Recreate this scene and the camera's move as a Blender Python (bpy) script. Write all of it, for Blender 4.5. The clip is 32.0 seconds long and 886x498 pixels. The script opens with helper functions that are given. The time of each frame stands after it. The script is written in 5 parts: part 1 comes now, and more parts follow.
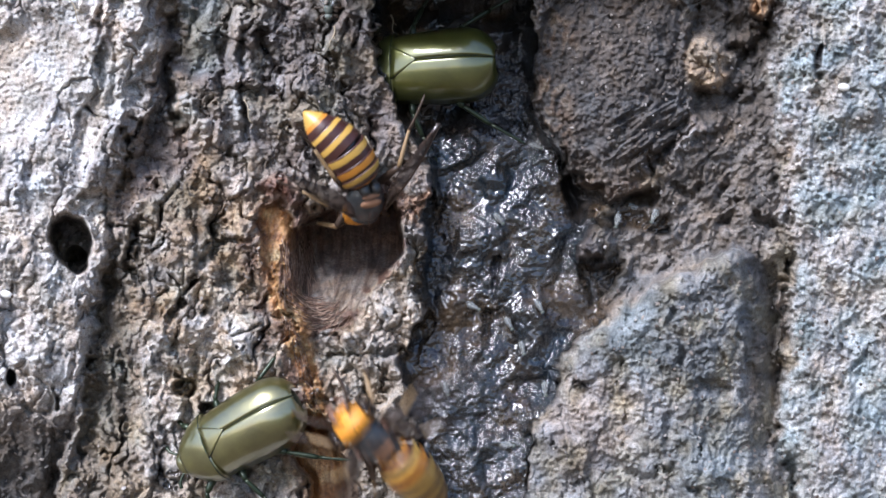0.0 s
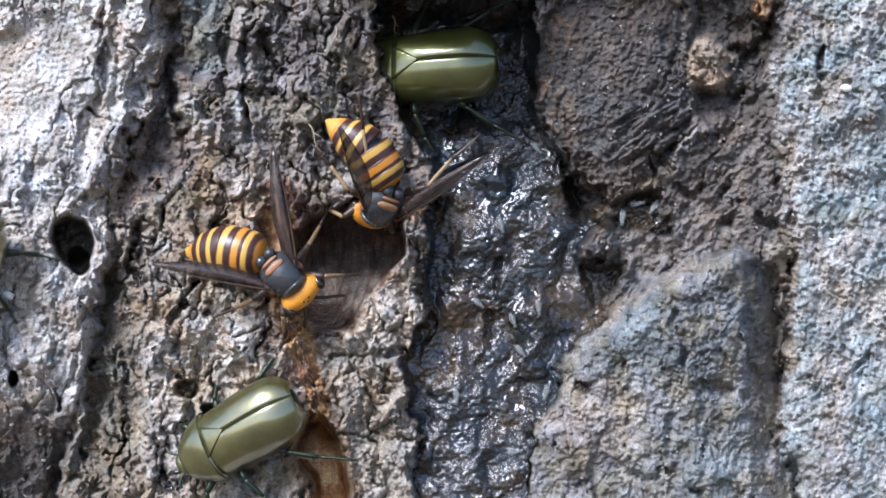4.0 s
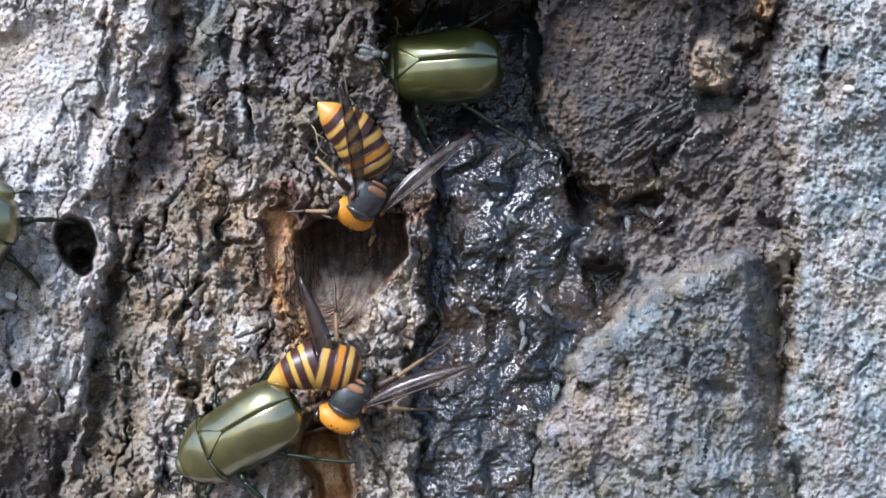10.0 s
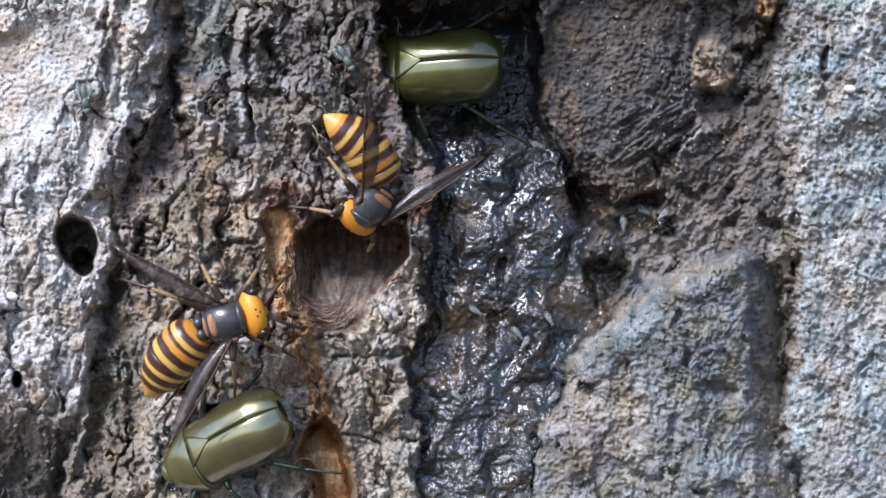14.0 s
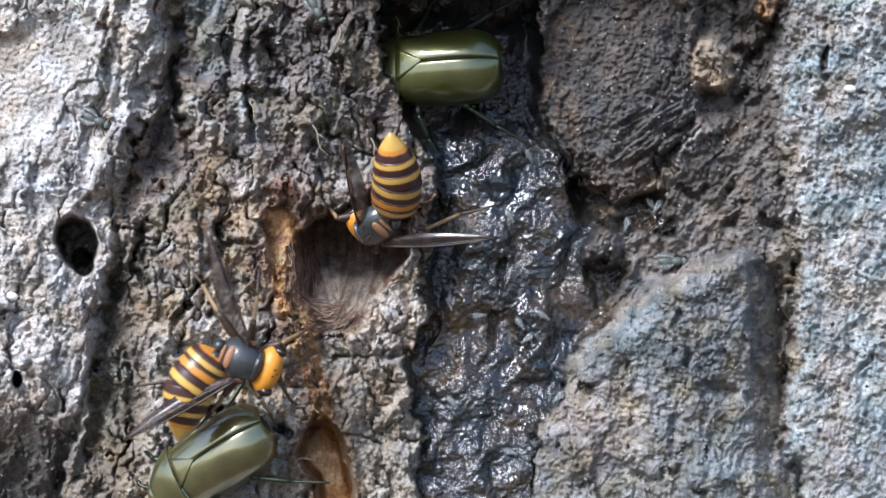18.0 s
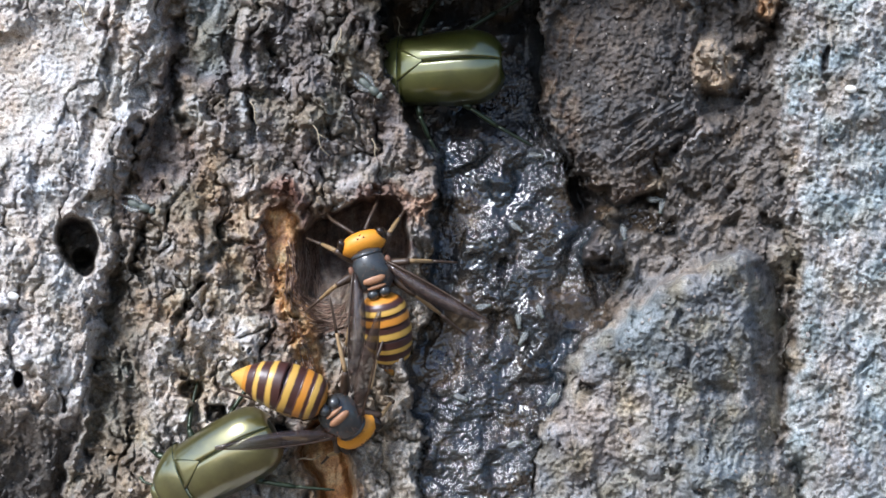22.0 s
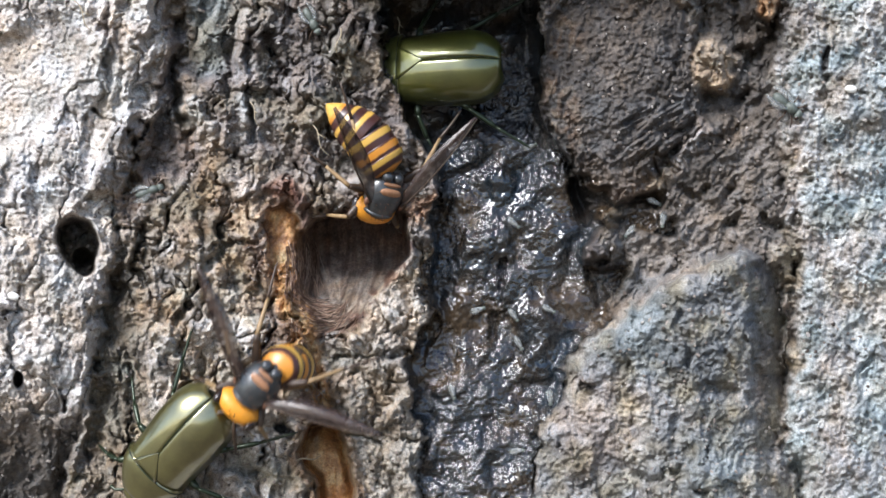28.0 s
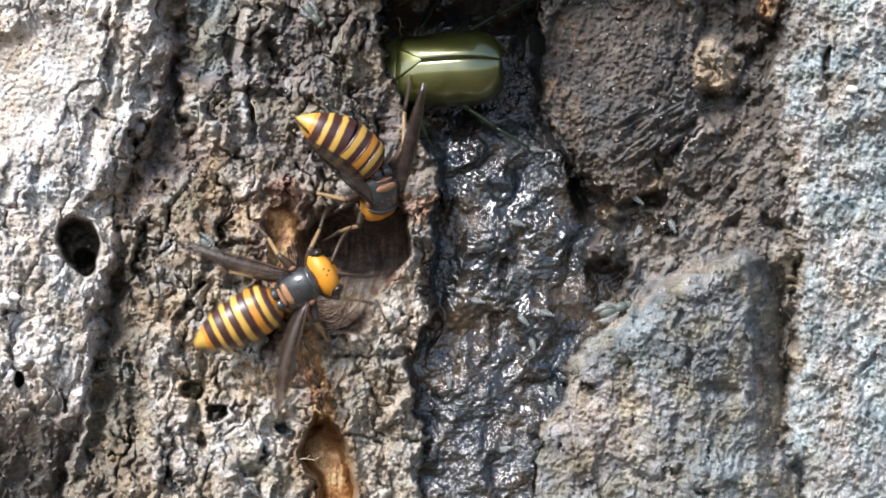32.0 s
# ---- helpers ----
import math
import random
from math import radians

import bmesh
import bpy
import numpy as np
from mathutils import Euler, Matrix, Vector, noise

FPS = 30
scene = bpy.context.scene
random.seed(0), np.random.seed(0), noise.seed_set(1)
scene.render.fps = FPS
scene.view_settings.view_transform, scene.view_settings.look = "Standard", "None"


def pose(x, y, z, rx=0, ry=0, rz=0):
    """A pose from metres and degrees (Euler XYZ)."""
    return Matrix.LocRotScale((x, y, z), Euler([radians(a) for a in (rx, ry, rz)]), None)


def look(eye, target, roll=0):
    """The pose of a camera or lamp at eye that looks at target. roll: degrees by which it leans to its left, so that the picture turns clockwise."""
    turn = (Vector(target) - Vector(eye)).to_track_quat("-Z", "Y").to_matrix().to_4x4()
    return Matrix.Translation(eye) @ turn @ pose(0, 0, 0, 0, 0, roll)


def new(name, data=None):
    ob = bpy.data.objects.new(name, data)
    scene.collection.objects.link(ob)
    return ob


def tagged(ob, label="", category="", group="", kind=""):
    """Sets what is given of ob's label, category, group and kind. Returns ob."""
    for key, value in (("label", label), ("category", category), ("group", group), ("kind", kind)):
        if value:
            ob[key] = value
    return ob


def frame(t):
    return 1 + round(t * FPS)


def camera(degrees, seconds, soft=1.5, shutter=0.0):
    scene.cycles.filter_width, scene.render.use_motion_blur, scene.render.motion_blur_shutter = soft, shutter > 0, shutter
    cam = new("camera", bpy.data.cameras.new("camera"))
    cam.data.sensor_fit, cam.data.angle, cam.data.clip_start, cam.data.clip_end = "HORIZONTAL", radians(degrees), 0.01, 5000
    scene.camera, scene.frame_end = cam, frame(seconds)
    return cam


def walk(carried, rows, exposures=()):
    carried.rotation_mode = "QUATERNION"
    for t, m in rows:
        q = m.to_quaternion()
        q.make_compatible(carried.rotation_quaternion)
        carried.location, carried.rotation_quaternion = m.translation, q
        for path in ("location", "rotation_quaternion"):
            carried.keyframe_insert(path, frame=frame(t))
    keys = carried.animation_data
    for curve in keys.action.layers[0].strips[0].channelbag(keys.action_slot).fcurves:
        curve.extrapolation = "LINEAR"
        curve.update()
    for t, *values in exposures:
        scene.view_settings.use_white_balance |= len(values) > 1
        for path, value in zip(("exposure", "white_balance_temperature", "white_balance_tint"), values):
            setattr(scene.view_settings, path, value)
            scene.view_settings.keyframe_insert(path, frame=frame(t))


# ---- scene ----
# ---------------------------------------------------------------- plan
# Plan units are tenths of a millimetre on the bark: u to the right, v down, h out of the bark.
S = 1e-4
LENS = 40.0
DIST = 0.0784 / math.tan(radians(LENS / 2))


def at(u, v, h=0.0):
    k = 1 - h * S / DIST
    return Vector(((u - 784) * S * k, -h * S, (441 - v) * S * k))


# The camera stands on its support and settles by a fraction of a degree.
DRIFT = [(0, -8, -3), (2, -6.3, -2.5), (3.5, -5, -1.5), (5.5, -3.6, -1), (8, -1.5, 0.3), (10, 0, 0.3), (13, 0, 0),
         (14, 1.5, 0.3), (20, 2, 0.4), (21, 3, 0.5), (29, 3.4, 0.7), (30, 5, 0.8), (32, 5, 1)]


def drift(t):
    ts = [d[0] for d in DRIFT]
    return np.interp(t, ts, [d[1] for d in DRIFT]), np.interp(t, ts, [d[2] for d in DRIFT])


def camera_row(t):
    du, dv = drift(t)
    return (t, look((0, -DIST, 0), (-du * S, 0, dv * S)))


cam = camera(LENS, 32.0, soft=1.5, shutter=0.5)
EXPOSURES = [(0, 1.0, 5730, 15), (6, 0.86, 5590, 13), (13, 0.83, 5660, 13), (19, 0.87, 5740, 11), (25, 0.95, 5900, 11), (32, 1.1, 6230, 10)]
walk(cam, [camera_row(d[0]) for d in DRIFT], exposures=EXPOSURES)

# ---------------------------------------------------------------- light
world = bpy.data.worlds.new("sky")
scene.world = world
world.use_nodes = True
wn = world.node_tree.nodes
sky = wn.new("ShaderNodeTexSky")
sky.sky_type, sky.sun_disc = "NISHITA", False
sky.sun_elevation, sky.sun_rotation, sky.dust_density = radians(41), radians(218), 1.5
wn["Background"].inputs[1].default_value = 0.115
world.node_tree.links.new(sky.outputs[0], wn["Background"].inputs[0])
sun = new("sun", bpy.data.lights.new("sun", "SUN"))
sun.data.energy, sun.data.angle, sun.data.color = 2.95, radians(22), (1.0, 0.97, 0.94)
sun.matrix_world = look((-0.47, -0.60, 0.66), (0, 0, 0))

# ---------------------------------------------------------------- materials


def material(name):
    m = bpy.data.materials.new(name)
    m.use_nodes = True
    return m, m.node_tree.nodes, m.node_tree.links, m.node_tree.nodes["Principled BSDF"]


def ramp(nodes, stops):
    r = nodes.new("ShaderNodeValToRGB")
    while len(r.color_ramp.elements) < len(stops):
        r.color_ramp.elements.new(0.5)
    for e, (p, c) in zip(r.color_ramp.elements, stops):
        e.position, e.color = p, (*c, 1) if len(c) == 3 else c
    return r


def grain(nodes, links, scale, detail=4.0, rough=0.6, coord="Object"):
    tc = nodes.new("ShaderNodeTexCoord")
    n = nodes.new("ShaderNodeTexNoise")
    n.inputs["Scale"].default_value, n.inputs["Detail"].default_value, n.inputs["Roughness"].default_value = scale, detail, rough
    links.new(tc.outputs[coord], n.inputs["Vector"])
    return n


def mixer(nodes, links, fac, a, b, kind="MIX"):
    x = nodes.new("ShaderNodeMix")
    x.data_type, x.blend_type, x.clamp_factor = "RGBA", kind, True
    for sock, val in ((x.inputs[0], fac), (x.inputs[6], a), (x.inputs[7], b)):
        if isinstance(val, (int, float)):
            sock.default_value = val
        elif isinstance(val, tuple):
            sock.default_value = (*val, 1)
        else:
            links.new(val, sock)
    return x.outputs[2]


def calc(nodes, links, op, a, b):
    x = nodes.new("ShaderNodeMath")
    x.operation, x.use_clamp = op, True
    for sock, val in ((x.inputs[0], a), (x.inputs[1], b)):
        if isinstance(val, (int, float)):
            sock.default_value = val
        else:
            links.new(val, sock)
    return x.outputs[0]


def plain(name, color, roughness, metallic=0.0, spread=0.25, scale=900.0, bump=0.15, coat=0.0, bump_scale=None, coat_ior=1.5, coat_rough=0.09):
    """A surface of one kind with its grain at two scales."""
    m, n, l, p = material(name)
    a, b = grain(n, l, scale), grain(n, l, scale * 0.13, 3)
    lo = tuple(c * (1 - spread) for c in color)
    hi = tuple(min(1, c * (1 + spread)) for c in color)
    r = ramp(n, [(0.3, lo), (0.7, hi)])
    l.new(a.outputs[0], r.inputs[0])
    l.new(mixer(n, l, calc(n, l, "MULTIPLY", b.outputs[0], 0.6), r.outputs[0], color), p.inputs["Base Color"])
    p.inputs["Roughness"].default_value, p.inputs["Metallic"].default_value = roughness, metallic
    p.inputs["Coat Weight"].default_value = coat
    p.inputs["Coat Roughness"].default_value, p.inputs["Coat IOR"].default_value = coat_rough, coat_ior
    if bump:
        k = n.new("ShaderNodeBump")
        k.inputs["Strength"].default_value, k.inputs["Distance"].default_value = bump, 0.0002
        if bump_scale:
            a = grain(n, l, bump_scale)
        l.new(a.outputs[0], k.inputs["Height"])
        l.new(k.outputs[0], p.inputs["Normal"])
    return m


def bark_material():
    """Weathered bark: masks on the mesh say where it is wet, bare wood, pale, blue-grey or olive."""
    m, n, l, p = material("bark")
    one, two = n.new("ShaderNodeAttribute"), n.new("ShaderNodeAttribute")
    one.attribute_name, two.attribute_name = "kinds", "tints"
    k1, k2 = n.new("ShaderNodeSeparateColor"), n.new("ShaderNodeSeparateColor")
    l.new(one.outputs["Color"], k1.inputs[0])
    l.new(two.outputs["Color"], k2.inputs[0])
    wet, wood, pale = k1.outputs
    blue, brown, olive = k2.outputs
    fine, mid, wide = grain(n, l, 2600, 6, 0.7), grain(n, l, 300, 8, 0.68), grain(n, l, 90, 4)
    base = ramp(n, [(0.3, (0.1, 0.077, 0.064)), (0.5, (0.218, 0.172, 0.146)), (0.68, (0.385, 0.325, 0.285))])
    l.new(mid.outputs[0], base.inputs[0])
    light = ramp(n, [(0.3, (0.26, 0.22, 0.19)), (0.48, (0.5, 0.46, 0.425)), (0.66, (0.75, 0.73, 0.71))])
    l.new(mid.outputs[0], light.inputs[0])
    col = mixer(n, l, pale, base.outputs[0], light.outputs[0])
    bl = ramp(n, [(0.33, (0.1, 0.122, 0.126)), (0.5, (0.25, 0.3, 0.312)), (0.66, (0.43, 0.48, 0.49))])
    l.new(mid.outputs[0], bl.inputs[0])
    col = mixer(n, l, blue, col, bl.outputs[0])
    br = ramp(n, [(0.36, (0.022, 0.0195, 0.0195)), (0.5, (0.056, 0.05, 0.05)), (0.68, (0.11, 0.099, 0.098))])
    l.new(mid.outputs[0], br.inputs[0])
    col = mixer(n, l, brown, col, br.outputs[0])
    ol = ramp(n, [(0.3, (0.1, 0.08, 0.045)), (0.7, (0.36, 0.31, 0.19))])
    l.new(mid.outputs[0], ol.inputs[0])
    col = mixer(n, l, olive, col, ol.outputs[0])
    wd = ramp(n, [(0.32, (0.2, 0.078, 0.03)), (0.5, (0.52, 0.27, 0.1)), (0.66, (0.8, 0.58, 0.3))])
    l.new(mid.outputs[0], wd.inputs[0])
    col = mixer(n, l, wood, col, wd.outputs[0])
    rd = ramp(n, [(0.34, (0.035, 0.014, 0.012)), (0.5, (0.14, 0.058, 0.04)), (0.68, (0.36, 0.2, 0.14))])
    l.new(mid.outputs[0], rd.inputs[0])
    col = mixer(n, l, two.outputs["Alpha"], col, rd.outputs[0])
    hue_a, hue_b = grain(n, l, 65, 3), grain(n, l, 240, 3)
    hue = ramp(n, [(0.3, (0.76, 0.98, 1.2)), (0.45, (0.95, 1.0, 1.06)), (0.57, (1.06, 0.99, 0.9)), (0.72, (1.26, 1.0, 0.7))])
    l.new(mixer(n, l, 0.5, hue_a.outputs[0], hue_b.outputs[0]), hue.inputs[0])
    col = mixer(n, l, calc(n, l, "SUBTRACT", calc(n, l, "SUBTRACT", 0.95, calc(n, l, "MULTIPLY", blue, 0.75)), calc(n, l, "MULTIPLY", pale, 0.4)), col, hue.outputs[0], "MULTIPLY")
    we = ramp(n, [(0.36, (0.012, 0.018, 0.024)), (0.5, (0.02, 0.018, 0.016)), (0.66, (0.062, 0.042, 0.024))])
    l.new(wide.outputs[0], we.inputs[0])
    col = mixer(n, l, calc(n, l, "MULTIPLY", wet, 1.25), col, we.outputs[0])
    sp = ramp(n, [(0.34, (0.4, 0.37, 0.35)), (0.5, (1, 1, 1)), (0.66, (1.4, 1.4, 1.4))])
    l.new(fine.outputs[0], sp.inputs[0])
    l.new(mixer(n, l, 0.75, col, sp.outputs[0], "MULTIPLY"), p.inputs["Base Color"])
    rough = n.new("ShaderNodeMapRange")
    rough.inputs[3].default_value, rough.inputs[4].default_value = 0.85, 0.42
    l.new(wet, rough.inputs[0])
    l.new(calc(n, l, "SUBTRACT", rough.outputs[0], calc(n, l, "MULTIPLY", wood, 0.42)), p.inputs["Roughness"])
    l.new(calc(n, l, "MULTIPLY", calc(n, l, "SUBTRACT", 1.0, calc(n, l, "MULTIPLY", wet, 1.1)), 0.5), p.inputs["Specular IOR Level"])
    b1, b2 = n.new("ShaderNodeBump"), n.new("ShaderNodeBump")
    dry = calc(n, l, "SUBTRACT", 1.0, wet)
    l.new(calc(n, l, "MULTIPLY", dry, 0.32), b1.inputs["Strength"])
    l.new(calc(n, l, "ADD", calc(n, l, "MULTIPLY", dry, 0.8), 0.1), b2.inputs["Strength"])
    b1.inputs["Distance"].default_value, b2.inputs["Distance"].default_value = 0.0004, 0.00018
    l.new(calc(n, l, "MULTIPLY", wet, wet), p.inputs["Coat Weight"])
    film = n.new("ShaderNodeMapRange")
    film.inputs[1].default_value, film.inputs[2].default_value = 0.45, 1.0
    film.inputs[3].default_value, film.inputs[4].default_value = 0.2, 0.08
    l.new(wet, film.inputs[0])
    l.new(film.outputs[0], p.inputs["Coat Roughness"])
    p.inputs["Coat IOR"].default_value = 1.85
    l.new(mid.outputs[0], b1.inputs["Height"])
    l.new(fine.outputs[0], b2.inputs["Height"])
    l.new(b1.outputs[0], b2.inputs["Normal"])
    # Beads and fine ripples on the wet film.
    beads, b3 = grain(n, l, 1250, 3, 0.6), n.new("ShaderNodeBump")
    b3.inputs["Distance"].default_value = 0.0005
    l.new(calc(n, l, "ADD", calc(n, l, "MULTIPLY", one.outputs["Alpha"], 0.85), calc(n, l, "MULTIPLY", wet, 0.12)), b3.inputs["Strength"])
    l.new(beads.outputs[0], b3.inputs["Height"])
    l.new(b2.outputs[0], b3.inputs["Normal"])
    l.new(b3.outputs[0], p.inputs["Normal"])
    l.new(b3.outputs[0], p.inputs["Coat Normal"])
    return m


BARK = bark_material()
FLOOR = plain("leaf_litter", (0.09, 0.065, 0.04), 0.9, spread=0.6, scale=14, bump=0.6)



def crumb_material():
    m, n, l, p = material("crumbs")
    geo = n.new("ShaderNodeNewGeometry")
    r = ramp(n, [(0.0, (0.05, 0.036, 0.03)), (0.45, (0.2, 0.165, 0.14)), (0.8, (0.34, 0.3, 0.265)), (1.0, (0.44, 0.41, 0.38))])
    l.new(geo.outputs["Random Per Island"], r.inputs[0])
    g = grain(n, l, 1800, 3)
    l.new(mixer(n, l, calc(n, l, "MULTIPLY", g.outputs[0], 0.5), r.outputs[0], (0.12, 0.1, 0.085)), p.inputs["Base Color"])
    p.inputs["Roughness"].default_value = 0.85
    return m


CRUMB = crumb_material()


def fray_material():
    m, n, l, p = material("frayed_wood")
    geo = n.new("ShaderNodeNewGeometry")
    r = ramp(n, [(0.0, (0.09, 0.05, 0.04)), (0.4, (0.2, 0.13, 0.1)), (0.75, (0.38, 0.26, 0.19)), (1.0, (0.6, 0.5, 0.4))])
    l.new(geo.outputs["Random Per Island"], r.inputs[0])
    g = grain(n, l, 1800, 3)
    l.new(mixer(n, l, calc(n, l, "MULTIPLY", g.outputs[0], 0.4), r.outputs[0], (0.14, 0.07, 0.04)), p.inputs["Base Color"])
    p.inputs["Roughness"].default_value = 0.4
    return m


FRAY = fray_material()

# ---------------------------------------------------------------- noise on arrays


def hashed(ix, iy, seed):
    h = (ix.astype(np.int64) * 374761393 + iy.astype(np.int64) * 668265263 + seed * 974634777) & 0xFFFFFFFF
    h = ((h ^ (h >> 13)) * 1274126177) & 0xFFFFFFFF
    return ((h ^ (h >> 16)) & 0xFFFFFF) / float(0xFFFFFF)


def wave(x, y, seed):
    """Gradient noise, about -1 to 1."""
    ix, iy = np.floor(x), np.floor(y)
    fx, fy = x - ix, y - iy
    sx, sy = fx * fx * fx * (fx * (fx * 6 - 15) + 10), fy * fy * fy * (fy * (fy * 6 - 15) + 10)

    def corner(ox, oy):
        a = hashed(ix + ox, iy + oy, seed) * 2 * math.pi
        return np.cos(a) * (fx - ox) + np.sin(a) * (fy - oy)
    top = corner(0, 0) * (1 - sx) + corner(1, 0) * sx
    low = corner(0, 1) * (1 - sx) + corner(1, 1) * sx
    return (top * (1 - sy) + low * sy) * 1.5


def fbm(x, y, size, octaves, seed, gain=0.5):
    total, amp = 0, 1.0
    for i in range(octaves):
        total = total + amp * wave(x / size, y / size, seed + i * 17)
        size, amp = size / 2.03, amp * gain
    return total


def folds(x, y, size, octaves, seed, gain=0.5):
    """Sharp furrows: 0 in the furrow, about 1 between."""
    total, amp, norm = 0, 1.0, 0
    for i in range(octaves):
        total = total + amp * np.minimum(1, np.abs(wave(x / size, y / size, seed + i * 13)) * 2.2)
        norm += amp
        size, amp = size / 2.1, amp * gain
    return total / norm


def cells(x, y, size, seed):
    """Distance to the nearest and second nearest of scattered points, and the nearest one's own number."""
    x, y = x / size, y / size
    ix, iy = np.floor(x), np.floor(y)
    f1, f2, own = np.full(x.shape, 9.0), np.full(x.shape, 9.0), np.zeros(x.shape)
    for ox in (-1, 0, 1):
        for oy in (-1, 0, 1):
            cx, cy = ix + ox, iy + oy
            d = np.hypot(cx + hashed(cx, cy, seed) - x, cy + hashed(cx, cy, seed + 5) - y)
            near = d < f1
            f2 = np.where(near, f1, np.minimum(f2, d))
            own = np.where(near, hashed(cx, cy, seed + 9), own)
            f1 = np.where(near, d, f1)
    return f1, f2, own


def facets(x, y, size, seed):
    """Broken faces: each scattered cell is a little plane with its own height and tilt."""
    x, y = x / size, y / size
    ix, iy = np.floor(x), np.floor(y)
    best, out = np.full(x.shape, 9.0), np.zeros(x.shape)
    for ox in (-1, 0, 1):
        for oy in (-1, 0, 1):
            cx, cy = ix + ox, iy + oy
            dx, dy = x - cx - hashed(cx, cy, seed), y - cy - hashed(cx, cy, seed + 5)
            d = np.abs(dx) * 0.5 + np.hypot(dx, dy)
            a = hashed(cx, cy, seed + 9) * 2 * math.pi
            near = d < best
            out = np.where(near, (hashed(cx, cy, seed + 3) - 0.5) * 1.1 + 0.9 * (np.cos(a) * dx + np.sin(a) * dy), out)
            best = np.where(near, d, best)
    return out


def clods(x, y, size, seed, lean=0.9):
    """Rounded lumps that meet in creases, each with its own height and tilt, and the depth of the crease."""
    x, y = x / size, y / size
    ix, iy = np.floor(x), np.floor(y)
    f1, f2, out = np.full(x.shape, 9.0), np.full(x.shape, 9.0), np.zeros(x.shape)
    for ox in (-1, 0, 1):
        for oy in (-1, 0, 1):
            cx, cy = ix + ox, iy + oy
            dx, dy = x - cx - hashed(cx, cy, seed), y - cy - hashed(cx, cy, seed + 5)
            d = np.hypot(dx, dy)
            a = hashed(cx, cy, seed + 9) * 2 * math.pi
            near = d < f1
            f2 = np.where(near, f1, np.minimum(f2, d))
            out = np.where(near, (hashed(cx, cy, seed + 3) - 0.5) * 0.8 + lean * (np.cos(a) * dx + np.sin(a) * dy), out)
            f1 = np.where(near, d, f1)
    rim = np.clip((f2 - f1) / 0.32, 0, 1)
    return out * (0.35 + 0.65 * rim) + 0.55 * np.sqrt(rim) - 0.4, ease(f2 - f1, 0.12, 0.0)


def ease(d, a, b):
    k = np.clip((d - a) / (b - a), 0, 1)
    return k * k * (3 - 2 * k)


def to_line(x, y, pts):
    best = np.full(x.shape, 1e9)
    for (ax, ay), (bx, by) in zip(pts, pts[1:]):
        dx, dy = bx - ax, by - ay
        k = np.clip(((x - ax) * dx + (y - ay) * dy) / (dx * dx + dy * dy), 0, 1)
        best = np.minimum(best, np.hypot(x - ax - k * dx, y - ay - k * dy))
    return best


def inside(x, y, pts):
    """Signed distance to a closed outline, positive inside."""
    ring = pts + pts[:1]
    odd = np.zeros(x.shape, bool)
    for (ax, ay), (bx, by) in zip(ring, ring[1:]):
        if ay != by:
            odd ^= ((ay > y) != (by > y)) & (x < (bx - ax) * (y - ay) / (by - ay) + ax)
    d = to_line(x, y, ring)
    return np.where(odd, d, -d)


# ---------------------------------------------------------------- the bark
STEP = 2.0
V0 = -360
U, V = np.meshgrid(np.arange(-200, 1769, STEP), np.arange(V0, 1083, STEP))
W1, W2 = fbm(U, V, 60, 3, 1), fbm(U, V, 60, 3, 2)
w1, w2 = fbm(U, V, 16, 2, 3), fbm(U, V, 16, 2, 4)
A, B = U + 13 * W1 + 3 * w1, V + 13 * W2 + 3 * w2      # ragged coordinates for edges
AS, BS = U + 5 * W1 + 2 * w1, V + 5 * W2 + 2 * w2      # less ragged ones
H = np.zeros(U.shape)
WET, WOOD, PALE, BLUE, BROWN, OLIVE, RED, FRESH = (np.zeros(U.shape) for _ in range(8))
REGION = np.zeros(U.shape, int)


def over(old, value, mask):
    return old * (1 - mask) + value * mask


# Grain of the bark at several sizes.
big, med, sml, tiny = fbm(U, V, 130, 3, 21), fbm(A + 0.1 * B, B * 0.62, 54, 2, 22), fbm(A + 0.1 * B, B * 0.7, 20, 2, 23), fbm(U, V, 8, 2, 24)
long_grain = fbm(A + 0.12 * B, B * 0.3, 26, 3, 25)
pit1 = cells(A, B, 40, 31)
pit2 = cells(AS, BS, 14, 32)
furrow = folds(A, B * 0.6, 80, 3, 33)
scales = fbm(A, B * 0.75, 84, 4, 26, 0.5) * 3.2
steps = np.floor(scales) + ease(scales - np.floor(scales), 0.4, 0.6)
pocks = 10 * ease(pit1[0], 0.3, 0.08) * (pit1[2] > 0.62)
grit = 3.5 * ease(pit2[0], 0.42, 0.12) * (pit2[2] > 0.6)
chips = facets(A + 0.2 * B + 6 * w2, B * 0.6 + 6 * w1, 34, 27)
flecks = facets(A + 3 * tiny + 4 * w2, B * 0.8 + 4 * w1, 13, 28)
slabs = facets(U + 22 * W1 + 6 * w1, V * 0.7 + 22 * W2 + 6 * w2, 78, 29)
broken = 13 * slabs + 11 * chips + 5.5 * flecks
lump_o, seam_o = clods(U + 24 * W1 + 3 * w1 + 0.12 * V, V * 0.46 + 20 * W2 + 3 * w2, 92, 110, 1.1)
lump_a, seam_a = clods(U + 18 * W1 + 3 * w1, V * 0.66 + 18 * W2 + 3 * w2, 56, 111, 1.2)
lump_b, seam_b = clods(U + 9 * W2 + 3 * w1, V * 0.8 + 9 * W1 + 3 * w2, 25, 112, 1.3)
lump_c = clods(U + 4 * w2 + 2 * tiny, V + 4 * w1 - 2 * tiny, 12, 113)[0]
split = ease(fbm(U, V * 0.7, 75, 3, 114), -0.1, 0.28)
